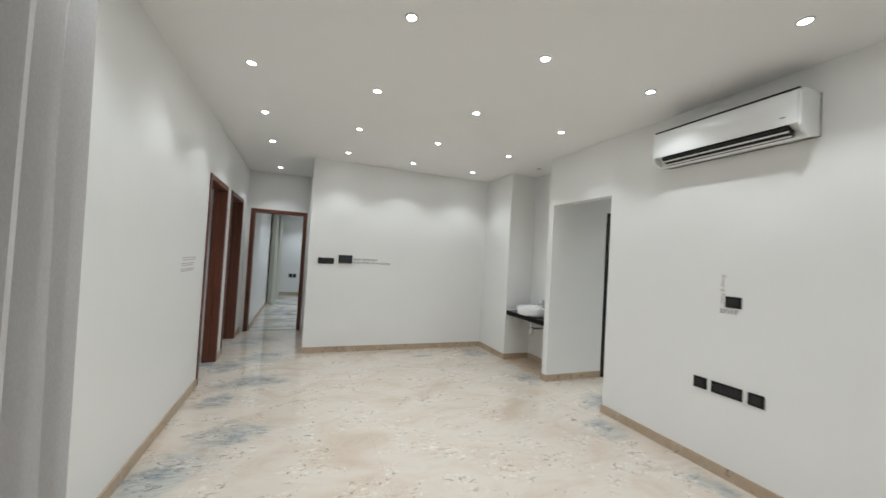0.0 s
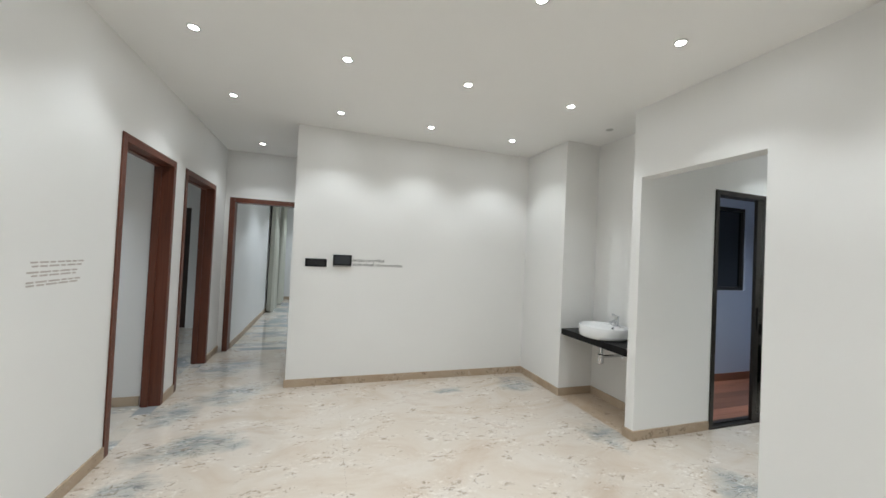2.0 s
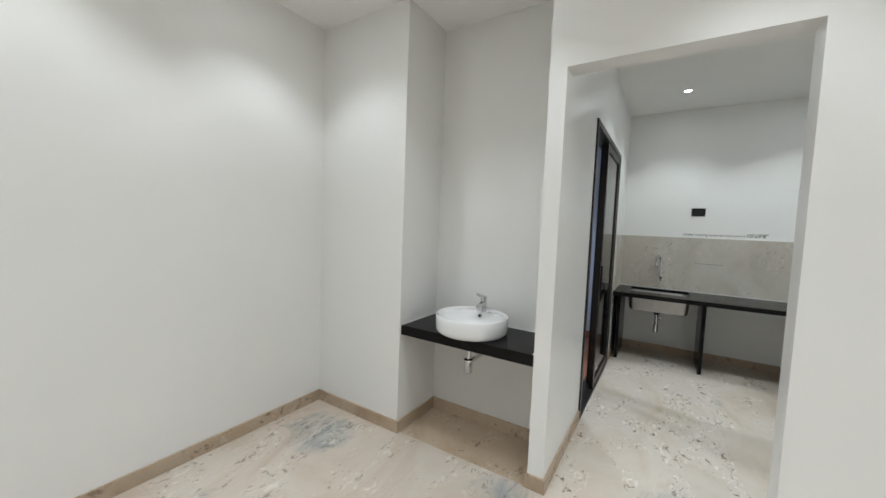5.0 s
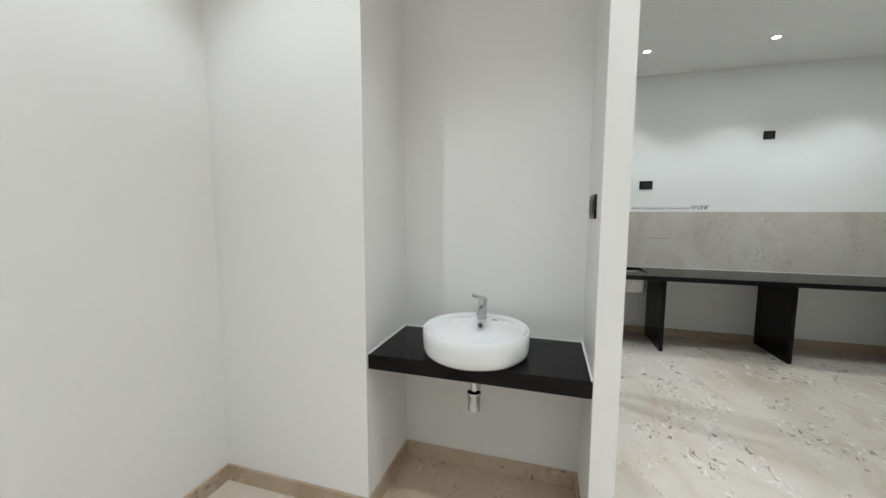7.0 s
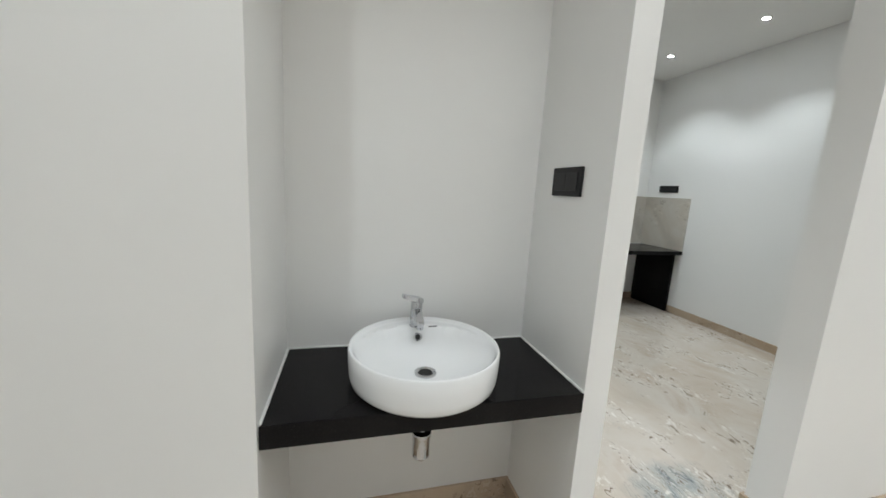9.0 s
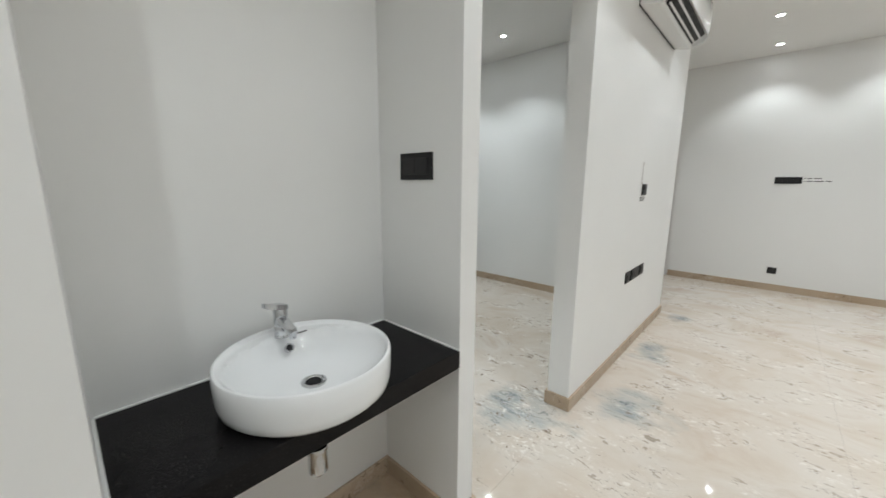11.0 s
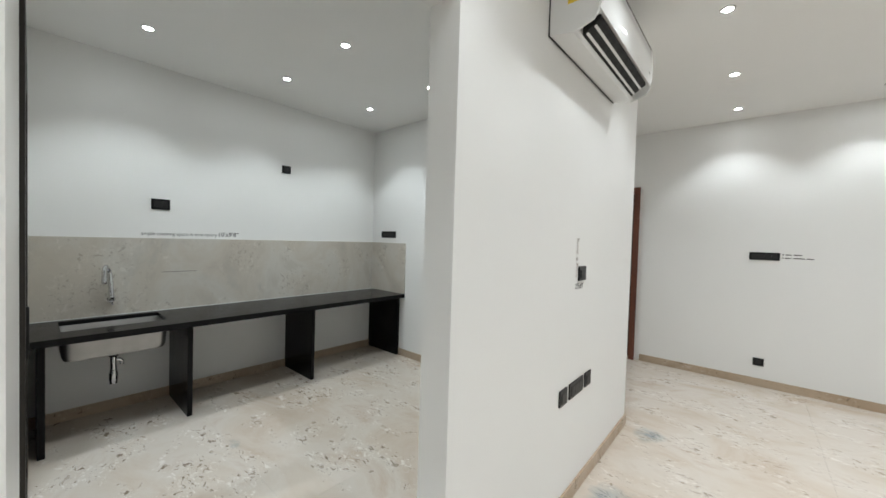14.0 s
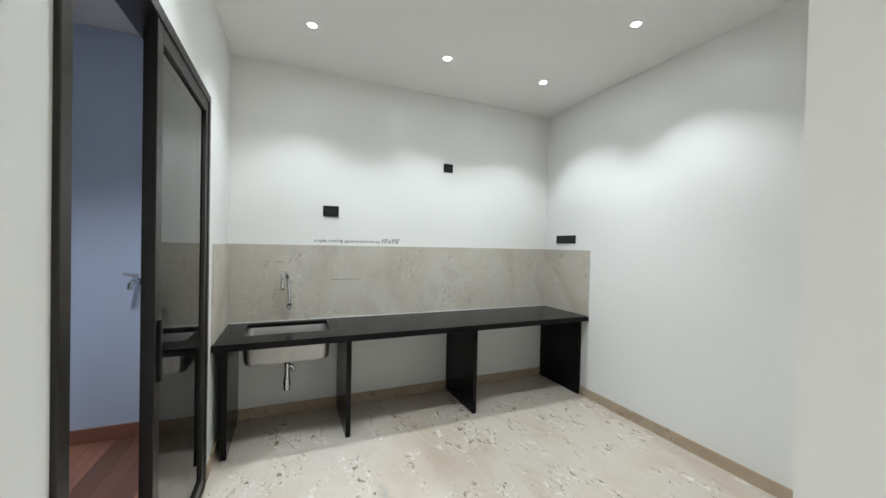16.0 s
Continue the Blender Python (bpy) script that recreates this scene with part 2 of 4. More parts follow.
# ---------------------------------------------------------------- mesh tools
def mesh_of(bm, name, material, smooth=False):
    me = bpy.data.meshes.new(name)
    bmesh.ops.recalc_face_normals(bm, faces=bm.faces)
    bm.to_mesh(me)
    bm.free()
    if smooth:
        for p in me.polygons:
            p.use_smooth = True
        me.set_sharp_from_angle(angle=radians(38))
    me.materials.append(material)
    return me


def part(name, bm, material, parent=None, label="", smooth=False):
    ob = new(name, mesh_of(bm, name, material, smooth))
    if parent is not None:
        ob.parent = parent
        ob.matrix_parent_inverse = Matrix.Translation(-Vector(parent.location)) if parent.parent is None else Matrix()
    if label:
        ob["label"] = label
    return ob


def thing(name, at, label, category, group="", kind=""):
    ob = new(name)
    ob.location = at
    ob.empty_display_size = 0.1
    return tagged(ob, label, category, group, kind)


def add_box(bm, x0, x1, y0, y1, z0, z1, bev=0.0):
    vs = [bm.verts.new(p) for p in ((x0, y0, z0), (x1, y0, z0), (x1, y1, z0), (x0, y1, z0),
                                    (x0, y0, z1), (x1, y0, z1), (x1, y1, z1), (x0, y1, z1))]
    fs = [bm.faces.new([vs[i] for i in f]) for f in ((3, 2, 1, 0), (4, 5, 6, 7), (0, 1, 5, 4), (1, 2, 6, 5), (2, 3, 7, 6), (3, 0, 4, 7))]
    if bev:
        es = list({e for f in fs for e in f.edges})
        bmesh.ops.bevel(bm, geom=es, offset=bev, segments=2, affect="EDGES", profile=0.6)
    return bm


def boxes(*bs, bev=0.0):
    bm = bmesh.new()
    for b in bs:
        add_box(bm, *b, bev=bev)
    return bm


def holed(us, vs, holes, w0, w1, axes):
    """One connected plate on a grid of cuts, less the cells named in holes; axes tells where u, v and the thickness go."""
    bm = bmesh.new()
    nu, nv = len(us) - 1, len(vs) - 1
    kept = {(i, j) for i in range(nu) for j in range(nv)} - set(holes)
    made = {}

    def vert(i, j, k):
        if (i, j, k) not in made:
            p = [0, 0, 0]
            p[axes[0]], p[axes[1]], p[axes[2]] = us[i], vs[j], (w0, w1)[k]
            made[i, j, k] = bm.verts.new(p)
        return made[i, j, k]

    for i, j in kept:
        for k in (0, 1):
            bm.faces.new([vert(i, j, k), vert(i + 1, j, k), vert(i + 1, j + 1, k), vert(i, j + 1, k)])
        for di, dj, a, b in ((-1, 0, (i, j), (i, j + 1)), (1, 0, (i + 1, j), (i + 1, j + 1)), (0, -1, (i, j), (i + 1, j)), (0, 1, (i, j + 1), (i + 1, j + 1))):
            if (i + di, j + dj) not in kept:
                bm.faces.new([vert(*a, 0), vert(*b, 0), vert(*b, 1), vert(*a, 1)])
    return bm


def lathe(profile, at, steps=40, axis="z"):
    """Turn (radius, height) pairs about an upright axis at the given place; axis x or y lays it down."""
    bm = bmesh.new()
    rings = []
    for r, h in profile:
        ring = []
        for i in range(steps):
            a = 2 * math.pi * i / steps
            p = (r * math.cos(a), r * math.sin(a), h)
            if axis == "x":
                p = (p[2], p[0], p[1])
            elif axis == "y":
                p = (p[0], p[2], p[1])
            ring.append(bm.verts.new((p[0] + at[0], p[1] + at[1], p[2] + at[2])))
        rings.append(ring)
    for a, b in zip(rings, rings[1:]):
        for i in range(steps):
            bm.faces.new((a[i], a[(i + 1) % steps], b[(i + 1) % steps], b[i]))
    for ring in (rings[0], rings[-1]):
        bm.faces.new(ring)
    bmesh.ops.remove_doubles(bm, verts=bm.verts, dist=1e-5)
    return bm


def tube(points, radius, steps=14, sub=6, bm=None):
    """A round pipe along a smooth line through the points."""
    P = [Vector(p) for p in points]
    line = []
    for i in range(len(P) - 1):
        a, b, c, d = P[max(i - 1, 0)], P[i], P[i + 1], P[min(i + 2, len(P) - 1)]
        for k in range(sub):
            t = k / sub
            line.append(0.5 * ((2 * b) + (c - a) * t + (2 * a - 5 * b + 4 * c - d) * t * t + (3 * b - a - 3 * c + d) * t ** 3))
    line.append(P[-1])
    bm = bm or bmesh.new()
    up = Vector((0.13, 0.31, 0.94)).normalized()
    rings = []
    for i, p in enumerate(line):
        d = (line[min(i + 1, len(line) - 1)] - line[max(i - 1, 0)]).normalized()
        side = d.cross(up)
        if side.length < 0.05:
            side = d.cross(Vector((1, 0, 0)))
        side.normalize()
        up = side.cross(d).normalized()
        rings.append([bm.verts.new(p + radius * (math.cos(2 * math.pi * k / steps) * side + math.sin(2 * math.pi * k / steps) * up)) for k in range(steps)])
    for a, b in zip(rings, rings[1:]):
        for k in range(steps):
            bm.faces.new((a[k], a[(k + 1) % steps], b[(k + 1) % steps], b[k]))
    bm.faces.new(rings[0])
    bm.faces.new(rings[-1])
    return bm


def prism(outline, y0, y1):
    """An (x, z) outline drawn out along y."""
    bm = bmesh.new()
    a = [bm.verts.new((x, y0, z)) for x, z in outline]
    b = [bm.verts.new((x, y1, z)) for x, z in outline]
    n = len(a)
    for i in range(n):
        bm.faces.new((a[i], a[(i + 1) % n], b[(i + 1) % n], b[i]))
    bm.faces.new(a)
    bm.faces.new(b)
    return bm


def structure(name, bm, material, label, category):
    return tagged(part(name, bm, material), label, category, kind="structure")


# ---------------------------------------------------------------- walls, floor, ceiling
T = CEIL
WX, EX = -0.295, 3.608          # living room's long walls
SY, PY = -0.742, 6.105          # its end walls
KX, KY, KN = 6.735, 1.277, 4.312  # kitchen's far, right and sliding-door walls

structure("wall_west", holed([-0.892, 4.993, 5.88, 6.175, 7.165, 7.684], [0, 2.217, T], [(1, 0), (3, 0)], -0.425, WX, (1, 2, 0)),
          M_WALL, "white painted wall with two open doorways", "wall")
structure("wall_south", holed([WX, 3.975, 4.92, 5.35], [0, 2.15, T], [(1, 0)], -0.892, SY, (0, 2, 1)),
          M_WALL, "white painted end wall beside the entrance door", "wall")
structure("wall_entry", boxes((5.2, 5.35, SY, 1.147, 0, T)), M_WALL, "white painted wall of the entrance recess", "wall")
structure("wall_living_kitchen", holed([1.147, 3.397, KN], [0, 2.233, T], [(1, 0)], EX, 3.737, (1, 2, 0)),
          M_WALL, "white painted partition with a wide opening into the kitchen", "wall")
structure("wall_kitchen_south", boxes((3.737, 6.885, 1.147, KY, 0, T)), M_WALL, "white painted kitchen wall", "wall")
structure("wall_kitchen_east", boxes((KX, 6.885, KY, 4.40, 0, T)), M_WALL, "white painted kitchen wall above the stone splashback", "wall")
structure("wall_kitchen_north", holed([EX, 4.50, 5.96, KX], [0, 2.222, T], [(1, 0)], KN, 4.40, (0, 2, 1)),
          M_WALL, "thin white partition holding the sliding door", "wall")
structure("wall_niche_back", boxes((4.032, 4.132, 4.40, 6.255, 0, T)), M_WALL, "white painted back wall of the basin niche", "wall")
structure("wall_niche_pier", boxes((3.592, 4.032, 5.308, PY, 0, T)), M_WALL, "white painted pier beside the basin niche", "wall")
structure("wall_north", boxes((0.733, 4.032, PY, 6.255, 0, T)), M_WALL, "white painted wall carrying the door intercom", "wall")
structure("wall_corridor_east", boxes((0.733, 0.883, 6.255, 7.684, 0, T)), M_WALL, "white painted corridor wall", "wall")
structure("wall_corridor_end", holed([-0.425, -0.215, 0.675, 3.6], [0, 2.15, T], [(1, 0)], 7.684, 7.829, (0, 2, 1)),
          M_WALL, "white painted wall with a doorway at the corridor's end", "wall")
structure("wall_bedroom_a", boxes((-3.1, -0.425, 5.90, 6.02, 0, T), (-3.25, -3.1, 3.4, 9.5, 0, T), (-3.1, -0.425, 3.4, 3.52, 0, T)),
          M_WALL, "white painted bedroom walls", "wall")
structure("wall_bedroom_b", boxes((-3.1, -2.15, 9.35, 9.5, 0, T), (-2.15, -1.2, 9.35, 9.5, 2.12, T), (-1.2, -0.425, 9.35, 9.5, 0, T)),
          M_WALL, "white painted bedroom wall with a dark doorway", "wall")
structure("wall_bedroom_c", boxes((-0.425, -0.17, 7.829, 13.3, 0, T), (-0.425, 3.6, 13.3, 13.45, 0, T), (3.6, 3.75, 7.684, 13.45, 0, T)),
          M_WALL, "white painted walls of the room past the corridor", "wall")
structure("wall_utility_east", boxes((KX, 6.885, 4.40, 5.45, 0, T)), M_UTIL, "pale blue painted wall of the utility balcony", "wall")
structure("wall_utility_north", holed([4.132, 5.05, 6.55, KX], [0, 1.2, 2.32, T], [(1, 1)], 5.3, 5.45, (0, 2, 1)),
          M_UTIL, "pale blue painted wall round the balcony window", "wall")
structure("ceiling", boxes((-3.25, 6.885, -0.895, 13.45, T, T + 0.12)), M_CEIL, "flat off-white plaster ceiling with recessed downlights", "ceiling")
floor = structure("floor", boxes((-3.25, 6.885, -0.895, 13.45, -0.12, -0.0135)), M_GROUT, "polished cream marble floor laid in large slabs", "floor")

# skirting: (x0, x1, y0, y1)
SK, SH = 0.013, 0.082
for b in ((WX, WX + SK, SY, 4.97), (WX, WX + SK, 5.905, 6.15), (WX, WX + SK, 7.19, 7.684),
          (WX + SK, 3.905, SY, SY + SK), (EX - SK, EX, 1.147 - SK, 3.397 + SK), (EX, 3.737, 3.397, 3.397 + SK), (EX, 5.2, 1.147 - SK, 1.147),
          (EX - SK, EX, KN - SK, 4.40 + SK), (EX, 4.49, KN - SK, KN), (3.592 - SK, 3.592, 5.308 - SK, PY - SK), (3.592, 4.032 - SK, 5.308 - SK, 5.308),
          (4.032 - SK, 4.032, 4.40, 5.308), (EX, 4.032 - SK, 4.40, 4.40 + SK), (0.733 - SK, 3.592, PY - SK, PY), (0.733 - SK, 0.733, PY, 7.684),
          (3.737, KX, KY, KY + SK), (KX - SK, KX, KY + SK, KN - SK), (5.98, KX, KN - SK, KN), (3.737, 3.737 + SK, KY + SK, 3.397 + SK),
          (-3.1, -0.462, 5.90 - SK, 5.90), (-0.17, -0.17 + SK, 7.829, 13.3), (-0.17 + SK, 3.6, 13.3 - SK, 13.3)):
    structure("baseboard", boxes((*b, 0, SH), bev=0.002), M_SKIRT, "brown-beige marble skirting along the wall", "baseboard")
for b in ((KX - SK, KX, 4.40, 5.3), (4.132, KX - SK, 5.3 - SK, 5.3)):
    structure("baseboard", boxes((*b, 0, 0.10), bev=0.002), M_BROWNSKIRT, "reddish-brown tile skirting in the utility balcony", "baseboard")


# ---------------------------------------------------------------- doorways
def frame_in_x_wall(name, y0, y1, z1, x0, x1, label):
    """A wooden lining with casings for an opening in a wall whose faces are x0 and x1."""
    f = thing(name, ((x0 + x1) / 2, (y0 + y1) / 2, 0), label, "door frame", kind="structure")
    w, e = 0.035, 0.012
    part("jamb", boxes((x0 - e, x1 + e, y0, y0 + w, 0, z1), bev=0.003), M_WOOD_V, f)
    part("jamb", boxes((x0 - e, x1 + e, y1 - w, y1, 0, z1), bev=0.003), M_WOOD_V, f)
    part("head", boxes((x0 - e, x1 + e, y0 + w, y1 - w, z1 - w, z1), bev=0.003), M_WOOD_H, f)
    part("door_stop", boxes((x0 + 0.005, x0 + 0.05, y1 - w - 0.014, y1 - w, 0, z1 - w - 0.014), bev=0.002), M_WOOD_V, f)
    part("door_stop", boxes((x0 + 0.005, x0 + 0.05, y0 + w, y0 + w + 0.014, 0, z1 - w - 0.014), bev=0.002), M_WOOD_V, f)
    part("door_stop", boxes((x0 + 0.005, x0 + 0.05, y0 + w, y1 - w, z1 - w - 0.014, z1 - w), bev=0.002), M_WOOD_H, f)
    for a, b in ((y0 - 0.022, y0), (y1, y1 + 0.022)):
        part("casing", boxes((x1 + 0.001, x1 + e, a, b, 0, z1 + 0.022), bev=0.002), M_WOOD_V, f)
    part("casing", boxes((x1 + 0.001, x1 + e, y0, y1, z1, z1 + 0.022), bev=0.002), M_WOOD_H, f)
    return f


frame_in_x_wall("door_frame_1", 4.993, 5.88, 2.217, -0.425, WX, "mahogany-stained wooden door frame of an open doorway")
frame_in_x_wall("door_frame_2", 6.175, 7.165, 2.217, -0.425, WX, "mahogany-stained wooden door frame of an open doorway")


def frame_in_y_wall(name, x0, x1, z1, y0, y1, label, front):
    f = thing(name, ((x0 + x1) / 2, (y0 + y1) / 2, 0), label, "door frame", kind="structure")
    w, e = 0.045, 0.012
    part("jamb", boxes((x0, x0 + w, y0 - e, y1 + e, 0, z1), bev=0.003), M_WOOD_V, f)
    part("jamb", boxes((x1 - w, x1, y0 - e, y1 + e, 0, z1), bev=0.003), M_WOOD_V, f)
    part("head", boxes((x0 + w, x1 - w, y0 - e, y1 + e, z1 - w, z1), bev=0.003), M_WOOD_H, f)
    ys = (y0 - e, y0 - 0.001) if front < 0 else (y1 + 0.001, y1 + e)
    for a, b in ((x0 - 0.02, x0), (x1, x1 + 0.02)):
        part("casing", boxes((a, b, *ys, 0, z1 + 0.02), bev=0.002), M_WOOD_V, f)
    part("casing", boxes((x0, x1, *ys, z1, z1 + 0.02), bev=0.002), M_WOOD_H, f)
    return f


frame_in_y_wall("door_frame_3", -0.215, 0.675, 2.15, 7.684, 7.829, "mahogany-stained wooden door frame at the corridor's end", -1)
frame_in_y_wall("door_frame_4", 3.975, 4.92, 2.15, -0.875, SY + 0.05, "dark mahogany frame round the entrance door", 1)

entrance = thing("door_1", (4.45, -0.86, 0), "closed dark wooden entrance door in its frame", "door", kind="structure")
part("leaf", boxes((4.021, 4.874, -0.87, -0.83, 0.005, 2.10), bev=0.003), M_DARKDOOR, entrance)
part("door_handle", tube([(4.05, -0.83, 1.0), (4.05, -0.78, 1.0), (4.12, -0.775, 1.0), (4.18, -0.775, 1.0)], 0.010), M_CHROME, entrance, "chrome lever handle", True)
dark_door = thing("door_2", (-1.67, 9.4, 0), "dark brown wooden door closing the bedroom's far doorway", "door", kind="structure")
part("leaf", boxes((-2.15, -1.2, 9.37, 9.41, 0.005, 2.12), bev=0.003), M_DARKDOOR, dark_door)
for z0, z1 in ((0.2, 0.95), (1.1, 1.95)):
    part("door_panel", boxes((-2.0, -1.35, 9.359, 9.372, z0, z1), bev=0.006), M_DARKDOOR, dark_door)

# ---------------------------------------------------------------- sliding door
sd = thing("sliding_door", (5.26, 4.35, 0), "half-open sliding door in dark bronze aluminium with smoked glass", "sliding door", kind="structure")
X0, X1, ZT = 4.50, 5.96, 2.222
Y0, Y1 = KN - 0.012, 4.41
part("frame_stile", boxes((X0, X0 + 0.045, Y0, Y1, 0, ZT), bev=0.003), M_BRONZE, sd)
part("frame_stile", boxes((X1 - 0.045, X1, Y0, Y1, 0, ZT), bev=0.003), M_BRONZE, sd)
part("frame_head", boxes((X0 + 0.045, X1 - 0.045, Y0, Y1, ZT - 0.045, ZT), bev=0.003), M_BRONZE, sd)
part("track", boxes((X0 + 0.045, X1 - 0.045, Y0, Y1, 0.0, 0.018), (X0 + 0.045, X1 - 0.045, 4.3435, 4.3475, 0.018, 0.03), bev=0.0), M_BRONZE, sd)
for a, b, ya, yb in ((5.08, 5.925, 4.306, 4.336), (5.195, 5.915, 4.352, 4.382)):
    z0, z1, s = 0.022, ZT - 0.047, 0.062
    leaf = part("sliding_panel", boxes((a, a + s, ya, yb, z0, z1), bev=0.003), M_BRONZE, sd)
    part("stile", boxes((b - s, b, ya, yb, z0, z1), bev=0.003), M_BRONZE, leaf)
    part("rail", boxes((a + s, b - s, ya, yb, z0, z0 + s), bev=0.003), M_BRONZE, leaf)
    part("rail", boxes((a + s, b - s, ya, yb, z1 - s, z1), bev=0.003), M_BRONZE, leaf)
    pane = part("pane", boxes((a + s, b - s, (ya + yb) / 2 - 0.003, (ya + yb) / 2 + 0.003, z0 + s, z1 - s)), M_GLASS, leaf, "smoked glass pane")
    pane.visible_shadow = False
part("pull_handle", boxes((5.101, 5.121, 4.293, 4.307, 0.90, 1.12), bev=0.004), M_BLACK, sd, "black pull handle")

# utility balcony window, dark with night
uw = thing("window_1", (5.8, 5.38, 1.2), "dark balcony window in a black frame at night", "window", kind="structure")
for b in ((5.05, 6.55, 5.32, 5.38, 1.2, 1.245), (5.05, 6.55, 5.32, 5.38, 2.275, 2.32), (5.05, 5.095, 5.32, 5.38, 1.245, 2.275),
          (6.505, 6.55, 5.32, 5.38, 1.245, 2.275), (5.78, 5.83, 5.32, 5.38, 1.245, 2.275)):
    part("window_frame", boxes(b, bev=0.003), M_BRONZE, uw)
for a, b in ((5.095, 5.78), (5.83, 6.505)):
    part("pane", boxes((a, b, 5.345, 5.352, 1.245, 2.275)), M_NIGHT, uw)


# ---------------------------------------------------------------- downlights
def downlight(at, lit=True):
    d = thing("downlight", at, "recessed round white LED downlight, lit" if lit else "small unlit recessed downlight", "ceiling light", "ceiling downlights" if lit else "")
    x, y, z = at
    r = 0.037 if lit else 0.034
    part("trim", lathe([(r - 0.010, -0.001), (r - 0.010, -0.006), (r, -0.005), (r + 0.002, -0.001)], at, 28), M_RIM, d, "thin white rim", True)
    part("lens", lathe([(r - 0.010, -0.0015), (r - 0.011, -0.0045), (0.001, -0.0050)], at, 28), M_LENS if lit else M_RIM, d, "frosted lens", True)
    return d


def spot(at, watts, colour=(0.893, 0.957, 0.995), wide=110, soft=0.6):
    """One downlight's light: a beam with a soft edge, and the wide glow of its frosted lens."""
    d = bpy.data.lights.new("downlight_lamp", "SPOT")
    d.energy, d.color = watts * 0.92, colour
    d.spot_size, d.spot_blend, d.shadow_soft_size = radians(wide), soft, 0.014
    ob = new("downlight_lamp", d)
    ob.location = (at[0], at[1], at[2] - 0.02)
    g = bpy.data.lights.new("downlight_glow", "AREA")
    g.shape, g.size, g.energy, g.color = "DISK", 0.05, watts * 0.017, colour
    glow = new("downlight_glow", g)
    glow.location = (at[0], at[1], at[2] - 0.012)


LAMPS = [(x, y) for y in (-0.33, 0.60, 1.63, 2.53, 3.54, 4.55, 5.58) for x in (0.22, 1.15, 2.07, 3.04)]
LAMPS += [(0.225, 7.12)]
COOL = [(x, y) for x in (5.17, 6.07) for y in (1.88, 2.79, 3.76)]
# assumed downlight, out of view, added to light the entrance recess
ENTRY_ASSUMED = [(4.55, 0.3)]
# added downlights at made-up places, brightening the rooms behind the doorways
ROOMS_FILL = [ (0.7, 9.3), (0.7, 10.9), (0.7, 12.4), (2.4, 9.3), (2.4, 11.5), (-1.6, 4.9), (-1.7, 7.2)]
first = downlight((0, 0, 0))
for x, y in LAMPS + COOL + ENTRY_ASSUMED + ROOMS_FILL:
    copy_thing(first, pose(x, y, CEIL))
for o in (*first.children_recursive, first):
    bpy.data.objects.remove(o)
for x, y in LAMPS + ENTRY_ASSUMED:
    spot((x, y, CEIL), SPOT_W)
for x, y in COOL:
    spot((x, y, CEIL), SPOT_W * 1.45, (0.87, 0.96, 1.0))
# extra-strong bluish fill for the side rooms
for x, y in ROOMS_FILL:
    spot((x, y, CEIL), SPOT_W * 3.2, (0.80, 0.90, 1.0))
downlight((3.74, 4.85, CEIL), False)
downlight((5.35, 4.83, CEIL))
spot((5.35, 4.83, CEIL), SPOT_W * 3.2, (0.80, 0.90, 1.0))


# ---------------------------------------------------------------- wall plates
def plate(name, centre, facing, w, h, inserts, label, category="switch"):
    """A black modular plate on a wall. facing: the wall's outward direction, as (axis, sign)."""
    t = thing(name, centre, label, category)
    cx, cy, cz = centre
    axis, s = facing

    def slab(u0, u1, v0, v1, d0, d1, bev):
        a, b = sorted((s * d0, s * d1))
        if axis == "x":
            return boxes((cx + a, cx + b, cy + u0, cy + u1, cz + v0, cz + v1), bev=bev)
        return boxes((cx + u0, cx + u1, cy + a, cy + b, cz + v0, cz + v1), bev=bev)

    part("bezel", slab(-w / 2, w / 2, -h / 2, h / 2, 0, 0.009, 0.002), M_BLACK, t)
    m = 0.018
    iw = (w - 2 * m) / inserts
    for i in range(inserts):
        u = -w / 2 + m + i * iw
        part("rocker", slab(u + 0.001, u + iw - 0.001, -h / 2 + m, h / 2 - m, 0.008, 0.0125, 0.0015), M_GREYBTN, t)
    return t


Y = ("y", -1)
plate("switch_plate", (0.983, PY, 1.343), Y, 0.224, 0.088, 4, "black modular switch plate on the white wall")
plate("switch_plate", (EX, 2.235, 1.278), ("x", -1), 0.105, 0.082, 1, "black switch plate between wall lettering")
plate("socket_plate", (EX, 2.445, 0.63), ("x", -1), 0.098, 0.086, 1, "small black socket plate low on the wall", "socket")
plate("socket_plate", (EX, 2.26, 0.63), ("x", -1), 0.205, 0.086, 3, "wide black socket plate low on the wall", "socket")
plate("socket_plate", (EX, 2.075, 0.63), ("x", -1), 0.098, 0.086, 1, "small black socket plate low on the wall", "socket")
plate("switch_plate", (2.78, SY, 1.371), ("y", 1), 0.24, 0.080, 4, "black modular switch plate beside wall lettering")
plate("socket_plate", (2.785, SY, 0.255), ("y", 1), 0.088, 0.08, 1, "small black socket plate near the skirting", "socket")
plate("socket_plate", (0.432, SY, 0.61), ("y", 1), 0.148, 0.075, 2, "black socket plate near the curtain", "socket")
plate("switch_plate", (3.817, 4.40, 1.378), ("y", 1), 0.162, 0.094, 2, "black switch plate inside the basin niche")
plate("switch_plate", (KX, 3.556, 1.676), ("x", -1), 0.128, 0.09, 2, "black switch plate over the kitchen sink")
plate("switch_plate", (KX, 2.47, 2.153), ("x", -1), 0.095, 0.082, 1, "small black socket plate high on the kitchen wall", "socket")
plate("switch_plate", (6.41, KY, 1.49), ("y", 1), 0.27, 0.082, 4, "wide black switch plate over the splashback's end")
